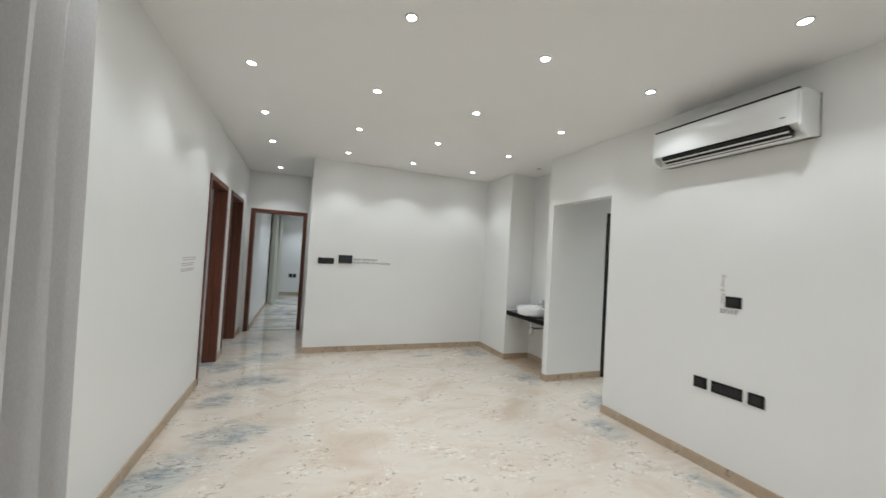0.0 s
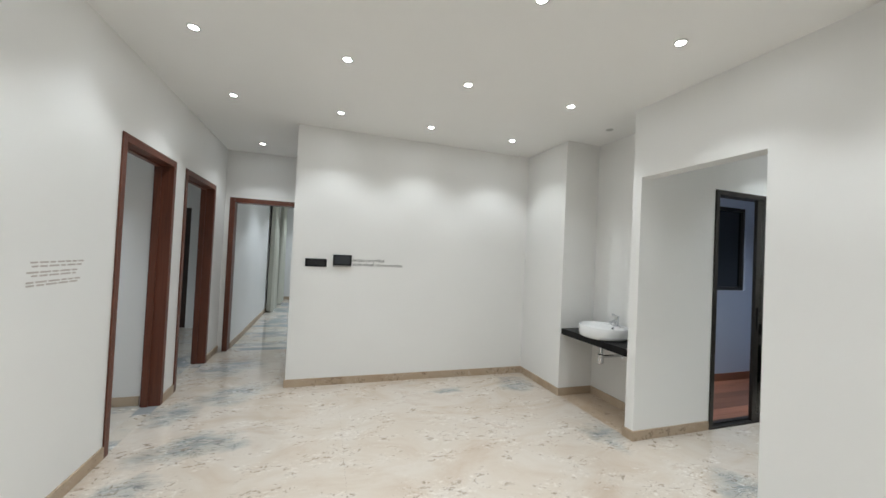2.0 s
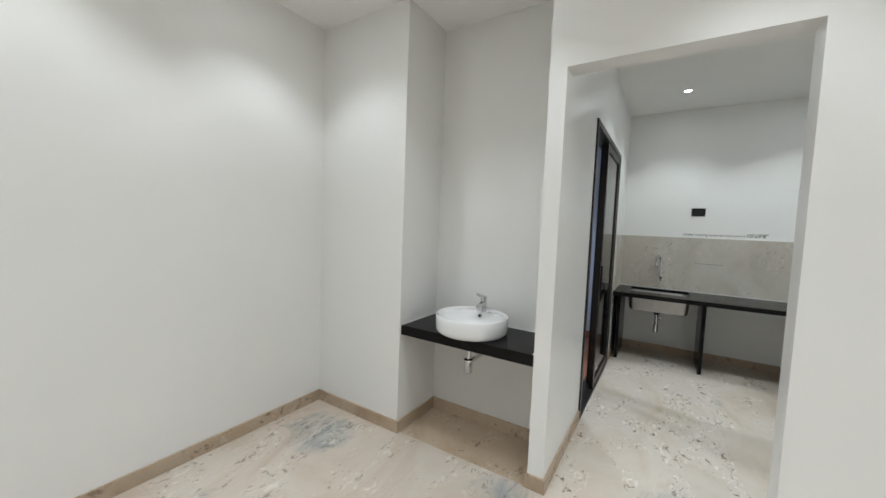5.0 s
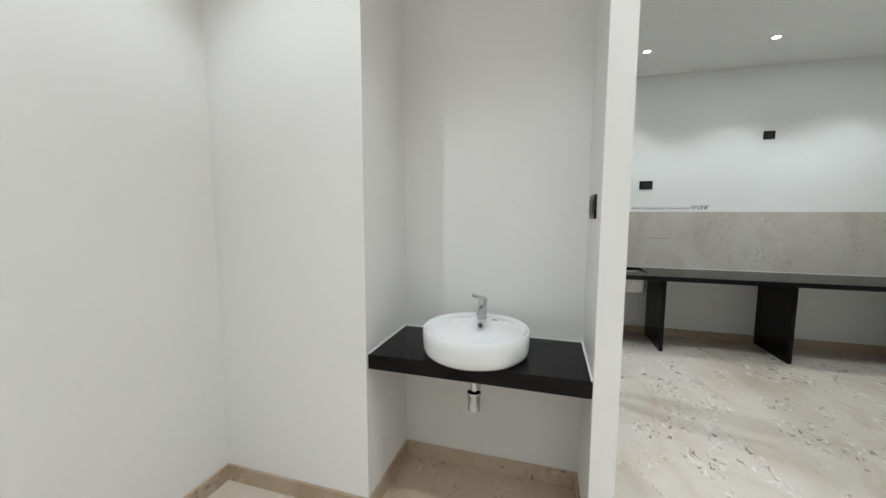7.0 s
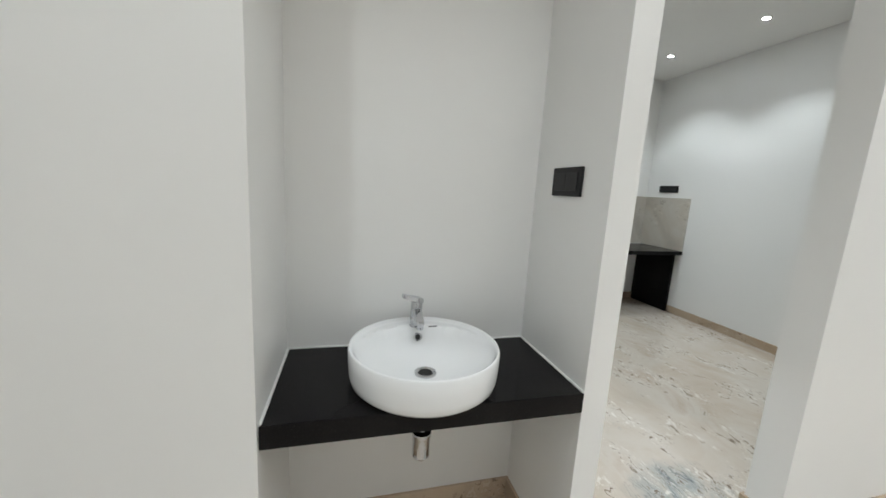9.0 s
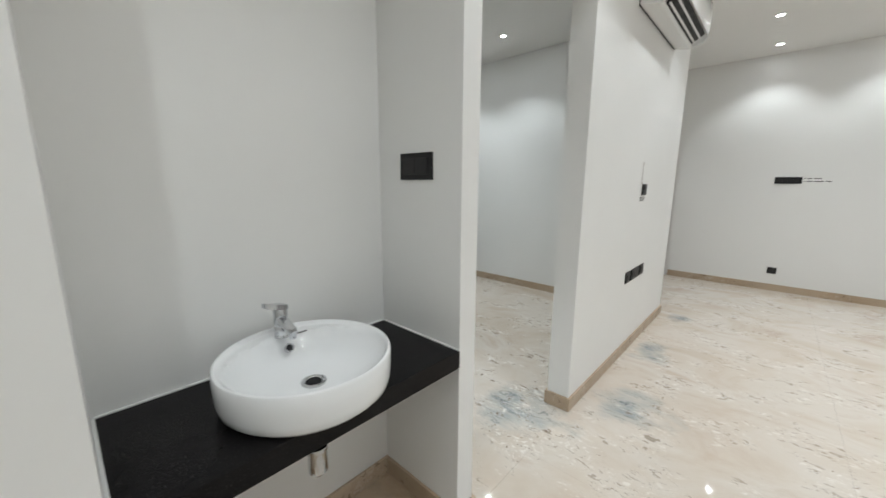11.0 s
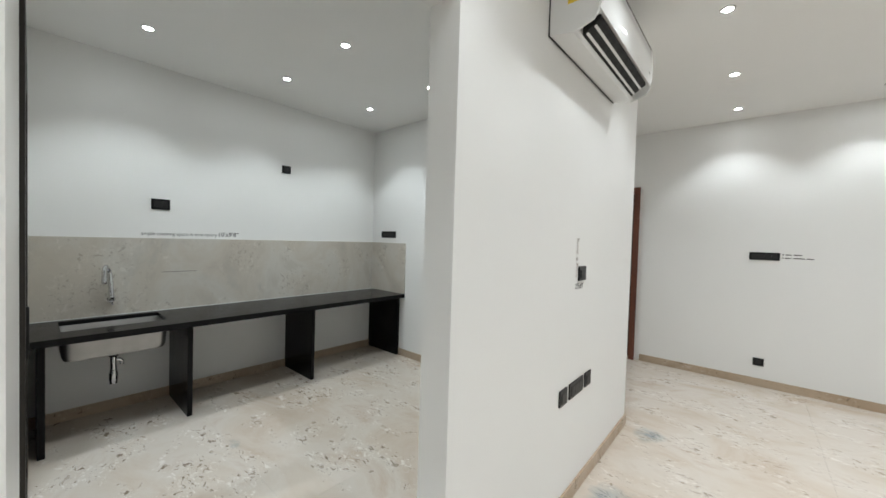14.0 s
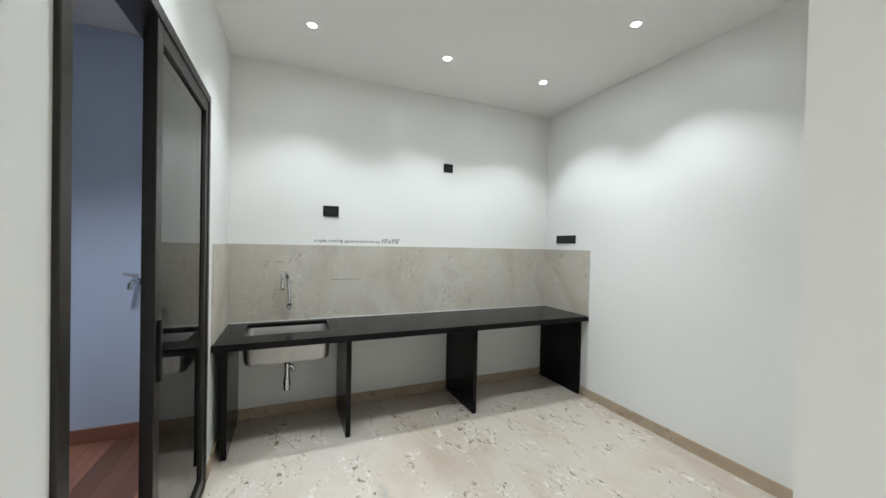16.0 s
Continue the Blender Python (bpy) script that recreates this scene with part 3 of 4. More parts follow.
for x in (0.33, 0.45):
    plate("switch_plate", (x, 13.3, 0.62), Y, 0.10, 0.12, 1, "small black socket plate on the far room's wall", "socket")

ic = thing("intercom", (1.259, PY, 1.374), "black video door intercom screen with a silver lower edge", "intercom")
part("case", boxes((1.159, 1.359, PY - 0.026, PY, 1.322, 1.440), bev=0.004), M_BLACK, ic)
part("screen", boxes((1.177, 1.341, PY - 0.0285, PY - 0.025, 1.338, 1.426), bev=0.001), M_SCREEN, ic, "dark glass screen")
part("edge_strip", boxes((1.159, 1.359, PY - 0.024, PY, 1.305, 1.3215), bev=0.003), M_STEEL, ic, "silver lower strip")


# ---------------------------------------------------------------- lettering
def lettering(text, width, m, material, label, bold=0.0):
    """Flat lettering, scaled to the given width, at the pose m: x along the line, z out of the wall."""
    cu = bpy.data.curves.new("lettering", "FONT")
    cu.body, cu.size, cu.extrude, cu.offset = text, 1.0, 0.0, bold
    tmp = new("lettering_source", cu)
    me = bpy.data.meshes.new_from_object(tmp.evaluated_get(bpy.context.evaluated_depsgraph_get()))
    bpy.data.objects.remove(tmp)
    xs = [v.co.x for v in me.vertices]
    k = width / (max(xs) - min(xs))
    bm = bmesh.new()
    bm.from_mesh(me)
    ext = bmesh.ops.extrude_face_region(bm, geom=bm.faces[:])
    x_min = min(xs)
    for v in bm.verts:
        v.co = Vector(((v.co.x - x_min) * k, v.co.y * k, 0.0))
    for g in ext["geom"]:
        if isinstance(g, bmesh.types.BMVert):
            g.co.z = 0.0012
    ob = new("wall_lettering", mesh_of(bm, "wall_lettering", material))
    ob.matrix_world = m
    return tagged(ob, label, "lettering")


lettering("access controlled", 0.355, pose(1.372, PY - 0.0005, 1.372, 90, 0, 0), M_INK, "dark vinyl words reading access controlled")
lettering("audio-visual communication", 0.57, pose(1.372, PY - 0.0005, 1.324, 90, 0, 0), M_INK, "dark vinyl words reading audio-visual communication")
lettering("living & dining", 0.215, pose(EX - 0.0005, 2.300, 1.262, 90, -90, -90), M_FAINT, "upright dark vinyl words reading living & dining")
lettering("23'x13'", 0.120, pose(EX - 0.0005, 2.325, 1.193, 90, 0, -90), M_INK, "dark vinyl room size 23'x13'")
lettering("ample cooking space is true luxury", 0.56, pose(KX - 0.0005, 3.686, 1.412, 90, 0, -90), M_INK, "dark vinyl words reading ample cooking space is true luxury")
lettering("10'x9'8\"", 0.17, pose(KX - 0.0005, 3.11, 1.412, 90, 0, -90), M_INK, "dark vinyl kitchen size 10'x9'8\"", 0.008)


def bars(name, rows, axis, at, label, material):
    """Small lettering that cannot be read: rows of short bars (start, end, height) on a wall."""
    t = thing(name, at, label, "lettering")
    rnd = random.Random(len(label))
    for u0, u1, z in rows:
        u = u0
        while u < u1 - 0.01:
            w = min(rnd.uniform(0.035, 0.085), u1 - u)
            b = (WX, WX + 0.001, u, u + w, z, z + 0.009) if axis == "x" else (u, u + w, SY, SY + 0.001, z, z + 0.010)
            part("word", boxes(b), material, t)
            u += w + 0.014
    return t


bars("wall_lettering", [(4.24, 4.66, 1.350), (4.25, 4.65, 1.330), (4.22, 4.59, 1.300), (4.25, 4.58, 1.282), (4.22, 4.62, 1.250), (4.22, 4.60, 1.234)],
     "x", (WX, 4.44, 1.29), "faded small vinyl lettering on the white wall", M_FAINT)
bars("wall_lettering", [(2.50, 2.645, 1.388), (2.416, 2.645, 1.354)], "y", (2.48, SY, 1.42), "small dark vinyl lettering beside a switch plate", M_INK)

# ---------------------------------------------------------------- air conditioner
ac = thing("air_conditioner", (EX, 2.26, 2.3600), "white wall-mounted split air conditioner with an open black louvre", "air conditioner")
A0, A1 = 1.79, 2.765
E0 = EX


def ac_out(pts):
    return [(E0 - d, z) for d, z in pts]


part("body", prism(ac_out([(0.0, 2.3750), (0.1120, 2.3520), (0.1270, 2.3650), (0.1270, 2.4100), (0.1970, 2.4350), (0.1970, 2.6350), (0.1520, 2.6480), (0.0, 2.6480)]), A0 + 0.012, A1 - 0.012), M_WHITEPL, ac)
for a, b in ((A0, A0 + 0.011), (A1 - 0.011, A1)):
    bm = prism(ac_out([(0.0, 2.3750), (0.1120, 2.3520), (0.1970, 2.3780), (0.2170, 2.4100), (0.2200, 2.6200), (0.1970, 2.6420), (0.1520, 2.6480), (0.0, 2.6480)]), a, b)
    part("end_cap", bm, M_WHITEPL, ac)
fp = prism(ac_out([(0.1990, 2.4320), (0.2170, 2.4260), (0.2260, 2.4500), (0.2280, 2.5400), (0.2240, 2.6200), (0.2120, 2.6350), (0.1990, 2.6350)]), A0 + 0.013, A1 - 0.013)
part("front_panel", fp, M_WHITEPL, ac, "glossy white front panel", True)
# near-black strip stands in for the shadow gap between unit and wall
part("wall_seam", prism(ac_out([(0.0005, 2.3700), (0.0060, 2.3690), (0.0060, 2.6500), (0.0005, 2.6500)]), A0 - 0.002, A1 + 0.002), M_DARK, ac, "dark strip drawn as the shadow gap where the unit meets the wall")
part("intake_grille", boxes((E0 - 0.135, E0 - 0.02, A0 + 0.03, A1 - 0.03, 2.6485, 2.6540)), M_DARK, ac, "dark top intake")
part("outlet", prism(ac_out([(0.1285, 2.3640), (0.2050, 2.4130), (0.2050, 2.4255), (0.1965, 2.4310), (0.1285, 2.4060)]), A0 + 0.07, A1 - 0.07), M_DARK, ac, "dark air outlet")
for d, z in ((0.142, 2.3655), (0.176, 2.3870)):
    part("louvre", prism(ac_out([(d, z), (d + 0.010, z + 0.006), (d + 0.009, z + 0.0085), (d - 0.001, z + 0.0025)]), A0 + 0.075, A1 - 0.075), M_WHITEPL, ac, "thin white swing louvre")
part("top_gap", prism(ac_out([(0.196, 2.6355), (0.221, 2.6355), (0.214, 2.6470), (0.196, 2.6470)]), A0 + 0.013, A1 - 0.013), M_DARK, ac, "dark gap above the front panel")
part("lamp_dot", boxes((E0 - 0.2285, E0 - 0.226, A0 + 0.07, A0 + 0.10, 2.4700, 2.4760)), M_GREYPL, ac, "small indicator")
lab = part("rating_label", boxes((E0 - 0.145, E0 - 0.085, A1, A1 + 0.0012, 2.4800, 2.6250)), M_YELLOW, ac, "yellow rating sticker")
part("print", boxes((E0 - 0.140, E0 - 0.090, A1 + 0.001, A1 + 0.0020, 2.5920, 2.6180)), M_RED, lab)
for z in (2.5720, 2.5580, 2.5440):
    part("print", boxes((E0 - 0.136, E0 - 0.096, A1 + 0.001, A1 + 0.0020, z, z + 0.007)), M_INK, lab)
part("print", lathe([(0.020, 0.0), (0.020, 0.0012), (0.001, 0.0012)], (E0 - 0.115, A1 + 0.001, 2.5080), 20, "y"), M_GREEN, lab)

# ---------------------------------------------------------------- basin niche
van = thing("vanity_counter", (3.82, 4.86, 0.678), "thick black granite vanity slab built into the niche", "counter")
part("slab", boxes((3.603, 4.031, 4.402, 5.306, 0.678, 0.743), bev=0.003), M_GRANITE, van)
part("sealant", boxes((4.023, 4.0315, 4.408, 5.300, 0.7425, 0.747), bev=0.001), M_SEAL, van, "white sealant line")
part("sealant", boxes((3.606, 4.023, 4.4005, 4.408, 0.7425, 0.747), bev=0.001), M_SEAL, van, "white sealant line")
part("sealant", boxes((3.606, 4.023, 5.300, 5.3075, 0.7425, 0.747), bev=0.001), M_SEAL, van, "white sealant line")


def basin(cx, cy, z0, R, h):
    """Round vessel basin: straight wall, thin rim, a bowl set towards the front and a tap ledge at the back."""
    t = thing("wash_basin", (cx, cy, z0), "round white ceramic vessel basin on the black slab", "wash basin")
    bm = bmesh.new()
    n, rings = 72, []
    out = [(R * 0.86, 0.0), (R * 0.93, 0.004), (R * 0.975, 0.016), (R * 0.992, 0.035), (R, 0.07), (R, h - 0.006), (R - 0.0025, h - 0.0015), (R - 0.007, h)]
    for r, z in out:
        rings.append([bm.verts.new((cx + r * math.cos(2 * math.pi * i / n), cy + r * math.sin(2 * math.pi * i / n), z0 + z)) for i in range(n)])
    for f in [0.955, 0.94, 0.92, 0.89, 0.85, 0.80, 0.74, 0.67, 0.59, 0.50, 0.41, 0.32, 0.23, 0.15, 0.08]:
        ring = []
        for i in range(n):
            a = 2 * math.pi * i / n
            x, y = f * R * math.cos(a), f * R * math.sin(a)
            s = math.hypot((x + 0.028) / (R * 0.80), y / (R * 0.93))
            bowl = max(0.0, 1 - s ** 3.2)
            bowl = bowl ** 0.8
            lip = 0.010 * min(1, (0.965 - f) / 0.05)
            ring.append(bm.verts.new((cx + x, cy + y, z0 + h - lip - (h - 0.035) * bowl)))
        rings.append(ring)
    for a, b in zip(rings, rings[1:]):
        for i in range(n):
            bm.faces.new((a[i], a[(i + 1) % n], b[(i + 1) % n], b[i]))
    bm.faces.new(rings[0])
    bm.faces.new(rings[-1])
    part("bowl", bm, M_CERAMIC, t, "", True)
    dz = z0 + 0.026
    part("drain", lathe([(0.034, 0), (0.034, 0.004), (0.028, 0.0065), (0.022, 0.004), (0.020, 0.001)], (cx - 0.028, cy, dz), 28), M_CHROME, t, "chrome drain ring", True)
    part("drain_holes", lathe([(0.0195, 0.002), (0.0195, 0.0042), (0.001, 0.0045)], (cx - 0.028, cy, dz), 20), M_DARK, t, "dark drain opening")
    ring = lathe([(0.0145, -0.006), (0.0145, 0.004), (0.0115, 0.006), (0.009, 0.004), (0.009, -0.006)], (0, 0, 0), 20, "x")
    hole = lathe([(0.009, 0.0), (0.009, 0.0035), (0.0005, 0.0035)], (0, 0, 0), 16, "x")
    turn = Matrix.Translation((cx + 0.118, cy, z0 + h - 0.034)) @ Matrix.Rotation(radians(215), 4, "Y")
    for b in (ring, hole):
        bmesh.ops.transform(b, matrix=turn, verts=b.verts)
    part("overflow_ring", ring, M_CHROME, t, "chrome overflow ring", True)
    part("overflow_hole", hole, M_DARK, t, "dark overflow hole")
    part("mark", boxes((cx + 0.150, cx + 0.156, cy - 0.075, cy - 0.045, z0 + h - 0.0125, z0 + h - 0.0095)), M_GREYPL, t, "small grey maker's mark")
    return t


BX, BY, BZ, BR, BH = 3.776, 4.868, 0.743, 0.233, 0.114
basin(BX, BY, BZ, BR, BH)
tap = thing("basin_tap", (BX + 0.168, BY, BZ + BH - 0.01), "chrome single-lever mixer tap on the basin's ledge", "tap")
tx, tz = BX + 0.165, BZ + BH - 0.010
part("body", lathe([(0.023, 0.0), (0.023, 0.004), (0.0205, 0.007), (0.0205, 0.034), (0.0195, 0.036), (0.0205, 0.038), (0.0205, 0.084), (0.018, 0.091), (0.001, 0.093)], (tx, BY, tz), 32), M_CHROME, tap, "", True)
sp = bmesh.new()
rings = []
for dx, dz, w, h in ((0.0, 0.054, 0.017, 0.018), (-0.030, 0.052, 0.016, 0.015), (-0.060, 0.045, 0.014, 0.011), (-0.084, 0.038, 0.013, 0.0095), (-0.091, 0.036, 0.009, 0.006)):
    rings.append([sp.verts.new((tx + dx, BY + w * math.copysign(abs(math.cos(a)) ** 0.7, math.cos(a)), tz + dz + h * math.copysign(abs(math.sin(a)) ** 0.7, math.sin(a))))
                  for a in (2 * math.pi * k / 20 for k in range(20))])
for a, b in zip(rings, rings[1:]):
    for i in range(20):
        sp.faces.new((a[i], a[(i + 1) % 20], b[(i + 1) % 20], b[i]))
sp.faces.new(rings[0])
sp.faces.new(rings[-1])
part("spout", sp, M_CHROME, tap, "", True)
part("aerator", lathe([(0.009, -0.016), (0.0105, -0.014), (0.0105, 0.0), (0.001, 0.001)], (tx - 0.078, BY, tz + 0.032), 18), M_CHROME, tap, "", True)
lev = bmesh.new()
sec = [(0.021, 0.085, 0.012), (0.014, 0.088, 0.019), (0.0, 0.091, 0.020), (-0.022, 0.096, 0.017), (-0.046, 0.104, 0.012), (-0.052, 0.107, 0.008)]
rows = []
for dx, dz, w in sec:
    rows.append([lev.verts.new((tx + dx * 0.2 + v * w, BY - dx + v * 0.2 * w, tz + dz + u)) for v, u in ((-1, 0.0), (1, 0.0), (0.78, 0.014), (-0.78, 0.014))])
for a, b in zip(rows, rows[1:]):
    for i in range(4):
        lev.faces.new((a[i], a[(i + 1) % 4], b[(i + 1) % 4], b[i]))
lev.faces.new(rows[0])
lev.faces.new(rows[-1])
part("lever", lev, M_CHROME, tap, "flat chrome lever", True)

trap = thing("bottle_trap", (BX - 0.02, BY, 0.42), "chrome bottle trap under the vanity slab", "waste trap")
part("tailpiece", lathe([(0.016, 0.55), (0.016, 0.679)], (BX - 0.02, BY, 0), 18), M_CHROME, trap, "", True)
part("bottle", lathe([(0.001, 0.470), (0.020, 0.473), (0.028, 0.482), (0.028, 0.548), (0.031, 0.552), (0.031, 0.565), (0.017, 0.572)], (BX - 0.02, BY, 0), 22), M_CHROME, trap, "", True)
part("waste_pipe", tube([(BX, BY, 0.545), (BX + 0.10, BY, 0.545), (4.031, BY, 0.545)], 0.014), M_CHROME, trap, "", True)
part("wall_flange", lathe([(0.032, 4.022), (0.032, 4.027), (0.016, 4.032)], (0, BY, 0.545), 22, "x"), M_CHROME, trap, "", True)

# ---------------------------------------------------------------- kitchen
kc = thing("kitchen_counter", (6.4, 2.8, 0), "long black granite kitchen counter on four upright slabs", "counter")
CT, CB, FX = 0.764, 0.734, 6.083
SX0, SX1, SY0, SY1 = 6.285, 6.655, 3.59, 4.16     # sink cut-out
top = holed([FX, SX0, SX1, KX - 0.002], [KY + 0.002, SY0, SY1, 4.308], [(1, 1)], CB, CT, (0, 1, 2))
part("worktop", top, M_GRANITE, kc)
part("front_edge", boxes((FX - 0.004, FX + 0.022, KY + 0.002, 4.308, CB - 0.014, CB - 0.0005), bev=0.003), M_GRANITE, kc)
for y0, y1 in ((4.230, 4.266), (3.452, 3.487), (2.416, 2.451), (KY + 0.003, KY + 0.038)):
    part("upright_slab", boxes((6.168, KX - 0.003, y0, y1, 0.0, CB - 0.0145), bev=0.002), M_GRANITE, kc)
spl = thing("splashback", (6.69, 2.8, CT), "grey-beige stone splashback above the counter", "splashback", kind="structure")
ZS = 1.385
for a, b in ((KY + 0.012, 4.299),):
    part("stone_panel", boxes((KX - 0.012, KX, a, b, CT + 0.001, ZS), bev=0.0012), M_SPLASH, spl)
part("stone_panel", boxes((6.085, KX, KY, KY + 0.0115, CT + 0.001, ZS), bev=0.0012), M_SPLASH, spl)
part("stone_panel", boxes((6.11, KX - 0.0125, KN - 0.012, KN, CT + 0.001, ZS), bev=0.0012), M_SPLASH, spl)
part("hairline_crack", boxes((KX - 0.0126, KX - 0.0119, 3.29, 3.545, 1.092, 1.096)), M_INK, spl, "thin dark crack in the stone")
part("sealant", boxes((KX - 0.018, KX - 0.0125, KY + 0.012, 4.299, CT, CT + 0.005), bev=0.001), M_SEAL, spl, "white sealant line")

sink = thing("kitchen_sink", (6.48, 3.875, 0.55), "undermounted stainless steel sink with an empty bowl", "sink")


def sink_bowl(x0, x1, y0, y1, zt, zb, r, t):
    bm = bmesh.new()

    def loop(inset, z, rr):
        pts = []
        for cx, cy, a0 in ((x1 - inset - rr, y1 - inset - rr, 0), (x0 + inset + rr, y1 - inset - rr, 90), (x0 + inset + rr, y0 + inset + rr, 180), (x1 - inset - rr, y0 + inset + rr, 270)):
            for k in range(7):
                a = radians(a0 + 15 * k)
                pts.append(bm.verts.new((cx + rr * math.cos(a), cy + rr * math.sin(a), z)))
        return pts

    ls = [loop(-0.016, zt, r + 0.012), loop(0.0, zt, r), loop(0.004, zt - 0.01, r), loop(0.010, zb + 0.035, r), loop(0.020, zb + 0.012, r), loop(0.045, zb, r),
          loop(0.043, zb - t, r), loop(0.014, zb - t + 0.010, r), loop(0.004, zb + 0.032, r), loop(-0.003, zt - 0.012, r), loop(-0.016, zt - 0.003, r + 0.012)]
    n = len(ls[0])
    for a, b in zip(ls, ls[1:] + ls[:1]):
        if a is ls[5]:
            continue
        for i in range(n):
            bm.faces.new((a[i], a[(i + 1) % n], b[(i + 1) % n], b[i]))
    bm.faces.new(ls[5])
    bm.faces.new(ls[6])
    return bm


part("bowl", sink_bowl(SX0, SX1, SY0, SY1, CB - 0.001, 0.545, 0.05, 0.002), M_STEEL, sink, "", True)
part("drain", lathe([(0.045, 0.0), (0.045, 0.004), (0.034, 0.005), (0.030, 0.002), (0.001, 0.002)], (6.48, 3.875, 0.545), 26), M_CHROME, sink, "chrome drain", True)
pipe = thing("sink_waste_pipe", (6.48, 3.875, 0.29), "short chrome waste pipe hanging under the sink", "waste pipe")
part("coupling", lathe([(0.040, 0.543), (0.040, 0.525), (0.030, 0.500), (0.026, 0.495)], (6.48, 3.88, 0), 22), M_BLACK, pipe, "black plastic coupling", True)
part("tailpiece", lathe([(0.019, 0.496), (0.019, 0.395), (0.023, 0.392), (0.023, 0.375), (0.027, 0.372), (0.027, 0.318), (0.024, 0.312), (0.024, 0.290), (0.018, 0.288)], (6.48, 3.88, 0), 22), M_CHROME, pipe, "", True)
part("elbow", tube([(6.48, 3.88, 0.46), (6.48, 3.85, 0.468), (6.48, 3.833, 0.45), (6.48, 3.835, 0.425)], 0.012), M_CHROME, pipe, "", True)

kt = thing("kitchen_tap", (KX - 0.03, 3.873, 0.886), "chrome wall-mounted gooseneck kitchen tap", "tap")
wx = KX - 0.012
part("wall_flange", lathe([(0.026, -0.012), (0.026, -0.004), (0.018, 0.0)], (wx, 3.870, 0.891), 22, "x"), M_CHROME, kt, "", True)
part("body", tube([(wx - 0.004, 3.870, 0.891), (wx - 0.035, 3.870, 0.893), (wx - 0.062, 3.872, 0.894)], 0.016), M_CHROME, kt, "", True)
part("collar", lathe([(0.017, 0.884), (0.019, 0.888), (0.019, 0.921), (0.013, 0.928)], (wx - 0.055, 3.872, 0), 20), M_CHROME, kt, "", True)
part("spout", tube([(wx - 0.055, 3.872, 0.916), (wx - 0.055, 3.878, 1.036), (wx - 0.057, 3.884, 1.106), (wx - 0.075, 3.900, 1.151), (wx - 0.11, 3.913, 1.158), (wx - 0.135, 3.920, 1.131), (wx - 0.14, 3.923, 1.076)], 0.0155), M_CHROME, kt, "", True)
part("aerator", lathe([(0.016, 1.034), (0.018, 1.040), (0.018, 1.074), (0.0145, 1.082)], (wx - 0.14, 3.923, 0), 18), M_CHROME, kt, "", True)
part("handle", tube([(wx - 0.045, 3.870, 0.888), (wx - 0.06, 3.870, 0.871), (wx - 0.075, 3.870, 0.861)], 0.008), M_CHROME, kt, "", True)

ut = thing("garden_tap", (KX, 4.87, 1.10), "small chrome bib tap on the utility balcony wall", "tap")
part("flange", lathe([(0.024, -0.010), (0.024, -0.003), (0.012, 0.0)], (KX, 4.86, 1.105), 20, "x"), M_CHROME, ut, "", True)
part("body", tube([(KX - 0.002, 4.86, 1.105), (KX - 0.05, 4.865, 1.107), (KX - 0.085, 4.875, 1.098), (KX - 0.098, 4.88, 1.055)], 0.017), M_CHROME, ut, "", True)
part("stem", lathe([(0.009, 1.11), (0.009, 1.145), (0.013, 1.148), (0.013, 1.155)], (KX - 0.055, 4.866, 0), 16), M_CHROME, ut, "", True)
part("lever", tube([(KX - 0.055, 4.845, 1.152), (KX - 0.058, 4.88, 1.154), (KX - 0.065, 4.925, 1.163)], 0.009), M_CHROME, ut, "", True)


# ---------------------------------------------------------------- curtains
def curtain(x, y0, y1, z0, z1, folds, amp, material, label, seed):
    rnd = random.Random(seed)
    t = thing("curtain", (x, (y0 + y1) / 2, z0), label, "curtain")
    n, rowsz = folds * 10, 14
    ph = [rnd.uniform(-0.8, 0.8) for _ in range(folds + 2)]
    am = [rnd.uniform(0.6, 1.15) for _ in range(folds + 2)]
    bm = bmesh.new()
    grid = []
    for side in (0, 1):
        g = []
        for j in range(rowsz + 1):
            v = j / rowsz
            row = []
            for i in range(n + 1):
                u = i / n
                f = u * folds
                k = int(f)
                w = f - k
                a = am[k] * (1 - w) + am[k + 1] * w
                p = ph[k] * (1 - w) + ph[k + 1] * w
                d = amp * a * math.sin(2 * math.pi * f + p * (1 - v) * 0.8) * (0.72 + 0.28 * (1 - v)) + amp * 0.33 * math.sin(4 * math.pi * f + 1.7 * p + 0.6 * v) + 0.012 * math.sin(5.1 * f + 2 * v)
                row.append(bm.verts.new((x + d + side * 0.003, y0 + (y1 - y0) * u + 0.015 * math.sin(4.3 * f + 3 * v) * (1 - v), z0 + (z1 - z0) * v)))
            g.append(row)
        grid.append(g)
    for g in grid:
        for j in range(rowsz):
            for i in range(n):
                bm.faces.new((g[j][i], g[j][i + 1], g[j + 1][i + 1], g[j + 1][i]))
    a, b = grid
    for j in range(rowsz):
        for i in (0, n):
            bm.faces.new((a[j][i], a[j + 1][i], b[j + 1][i], b[j][i]))
    for i in range(n):
        for j in (0, rowsz):
            bm.faces.new((a[j][i], a[j][i + 1], b[j][i + 1], b[j][i]))
    part("fabric", bm, material, t, "", True)
    part("heading_tape", boxes((x - amp, x + amp, y0, y1, z1, z1 + 0.02), bev=0.003), material, t)
    return t


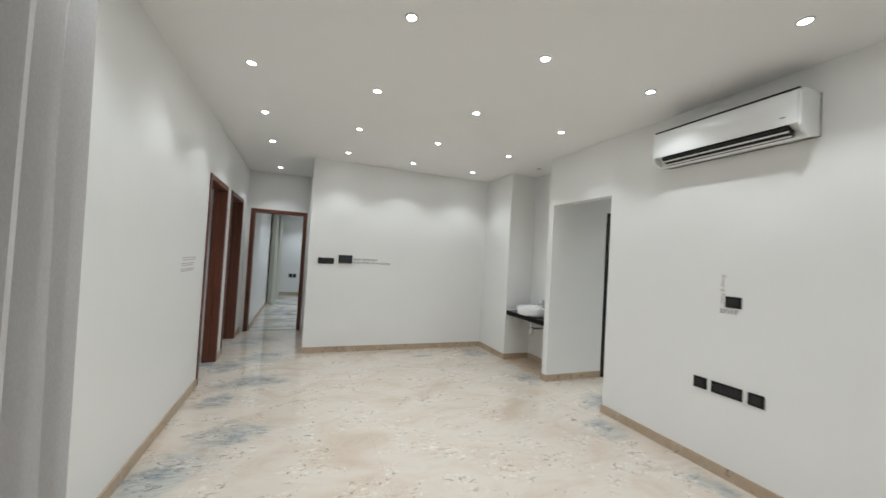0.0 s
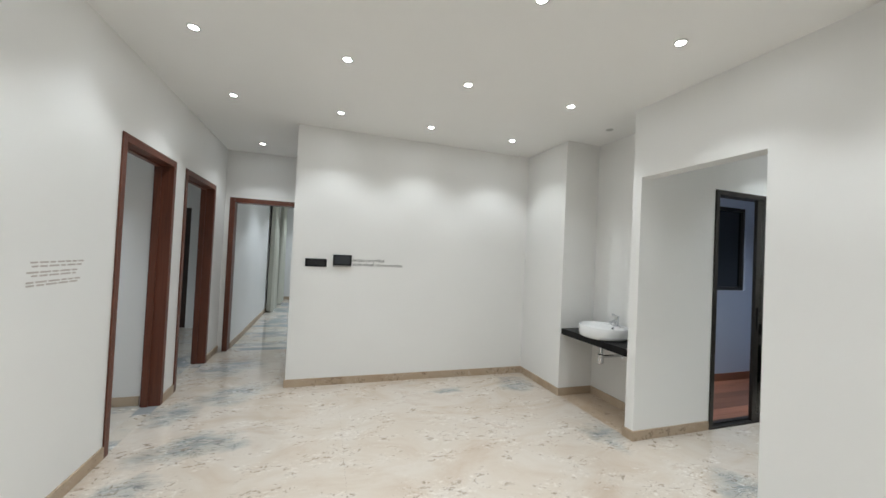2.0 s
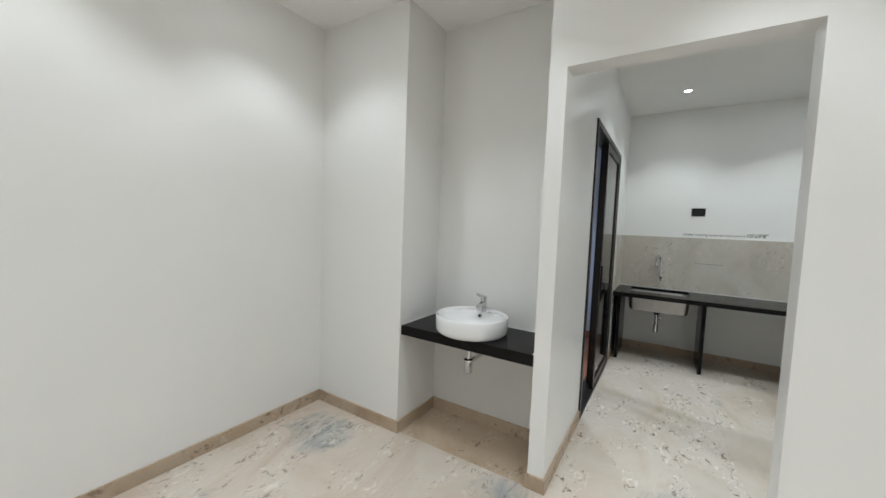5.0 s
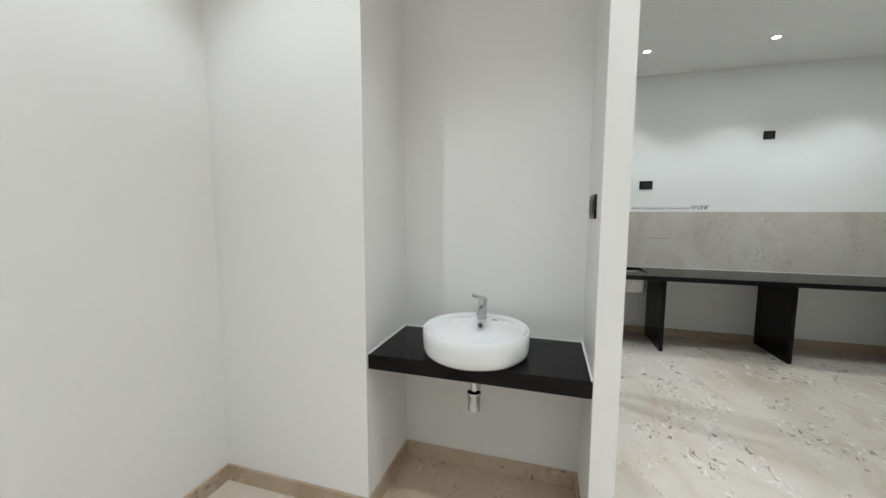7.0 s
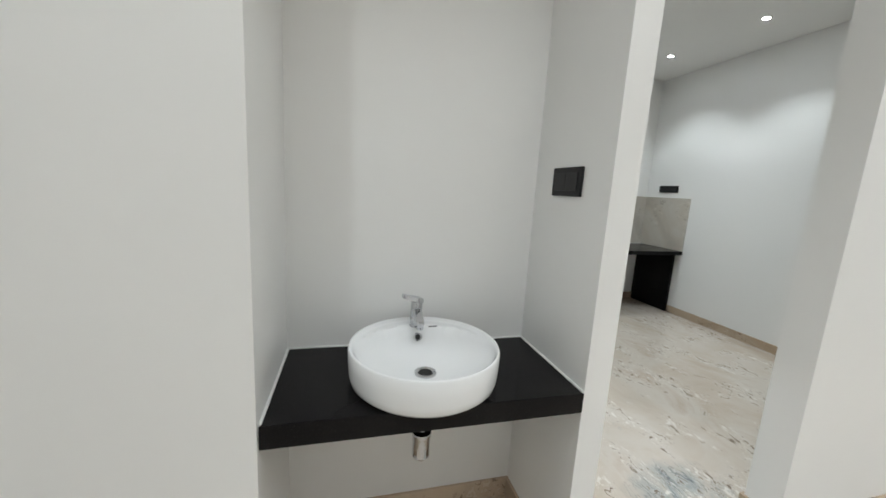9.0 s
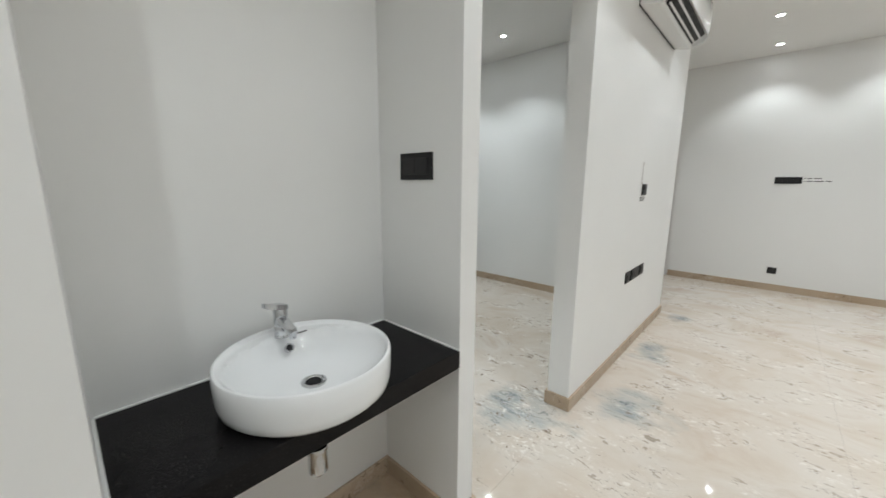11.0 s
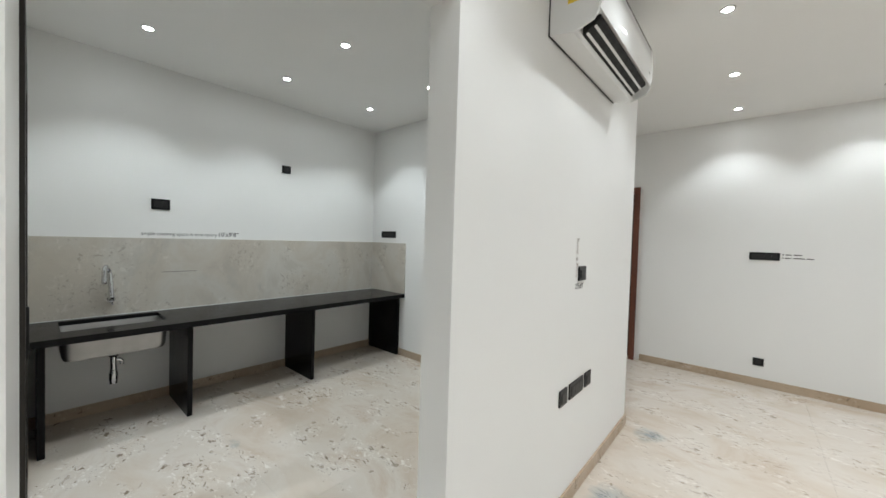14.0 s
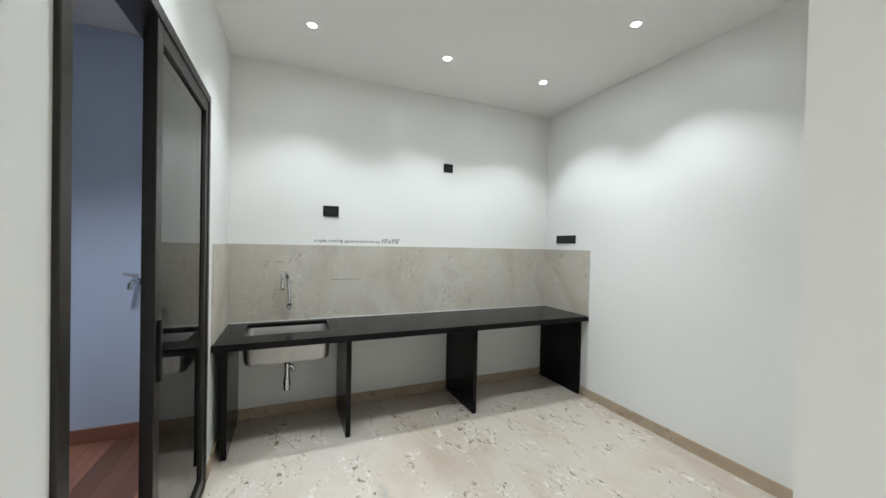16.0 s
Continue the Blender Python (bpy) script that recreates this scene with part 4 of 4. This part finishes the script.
curtain(0.0, -0.70, 2.05, 0.02, 2.74, 21, 0.075, M_CURTAIN, "off-white floor-length curtain hanging in soft folds", 3)
curtain(-0.06, 10.95, 11.75, 0.02, 2.6, 6, 0.06, M_CURTAIN_C, "cream floor-length curtain in the far room", 5)
curtain(-0.02, 12.2, 12.95, 0.02, 2.6, 5, 0.06, M_CURTAIN_C, "cream floor-length curtain in the far room", 8)
rod = thing("curtain_rod", (0.0, 0.7, 2.77), "dark metal curtain rod under the ceiling", "curtain rod")
part("rod", tube([(0.0, -0.73, 2.775), (0.0, 0.7, 2.775), (0.0, 2.12, 2.775)], 0.011), M_BRONZE, rod, "", True)
for y in (-0.70, 0.75, 2.0):
    part("bracket", boxes((-0.01, 0.01, y - 0.01, y + 0.01, 2.786, CEIL), bev=0.002), M_BRONZE, rod)


# ---------------------------------------------------------------- floor slabs
def slab_field(xs, ys, mats, z0=-0.013, z1=0.0, gap=0.0003):
    for j in range(len(ys) - 1):
        for i in range(len(xs) - 1):
            part("slab", boxes((xs[i] + gap, xs[i + 1] - gap, ys[j] + gap, ys[j + 1] - gap, z0, z1)), mats(i, j), floor)


def blue_first(i, j):
    return M_WEST if i < 2 else M_FLOOR


slab_field([WX, 0.10, 1.27, 2.44, EX], [SY, 0.4, 1.55, 2.7, 3.85, 5.0, PY], blue_first)
slab_field([WX, 0.10, 0.733], [PY, 7.05, 7.684], lambda i, j: M_WEST)
slab_field([EX, 5.2], [SY, 1.147], lambda i, j: M_FLOOR)
slab_field([EX, 4.65, 5.70, KX], [3.397, KN], lambda i, j: M_KITCHEN)
slab_field([3.737, 4.65, 5.70, KX], [KY, 2.35, 3.397], lambda i, j: M_KITCHEN)
slab_field([EX, 4.032], [4.40, 5.308], lambda i, j: M_SKIRT)
slab_field([-0.425, WX], [4.993, 5.88], lambda i, j: M_BLUE)
slab_field([-0.425, WX], [6.175, 7.165], lambda i, j: M_BLUE)
slab_field([-0.215, 0.675], [7.684, 7.829], lambda i, j: M_BLUE)
slab_field([-3.1, -1.7, -0.425], [3.52, 4.8, 5.90], lambda i, j: M_BLUE)
slab_field([-3.1, -1.7, -0.425], [6.02, 7.8, 9.35], lambda i, j: M_BLUE)
slab_field([-0.17, 1.1, 2.4, 3.6], [7.829, 9.3, 10.6, 11.9, 13.3], lambda i, j: M_BLUE)
# plank tiles, light and dark by turns in place of cast shadow stripes
for k in range(8):
    y0 = 4.412 + k * 0.112
    part("plank_tile", boxes((4.132, KX, y0 + 0.001, min(y0 + 0.111, 5.3), -0.013, -0.001)), M_DECK, floor)
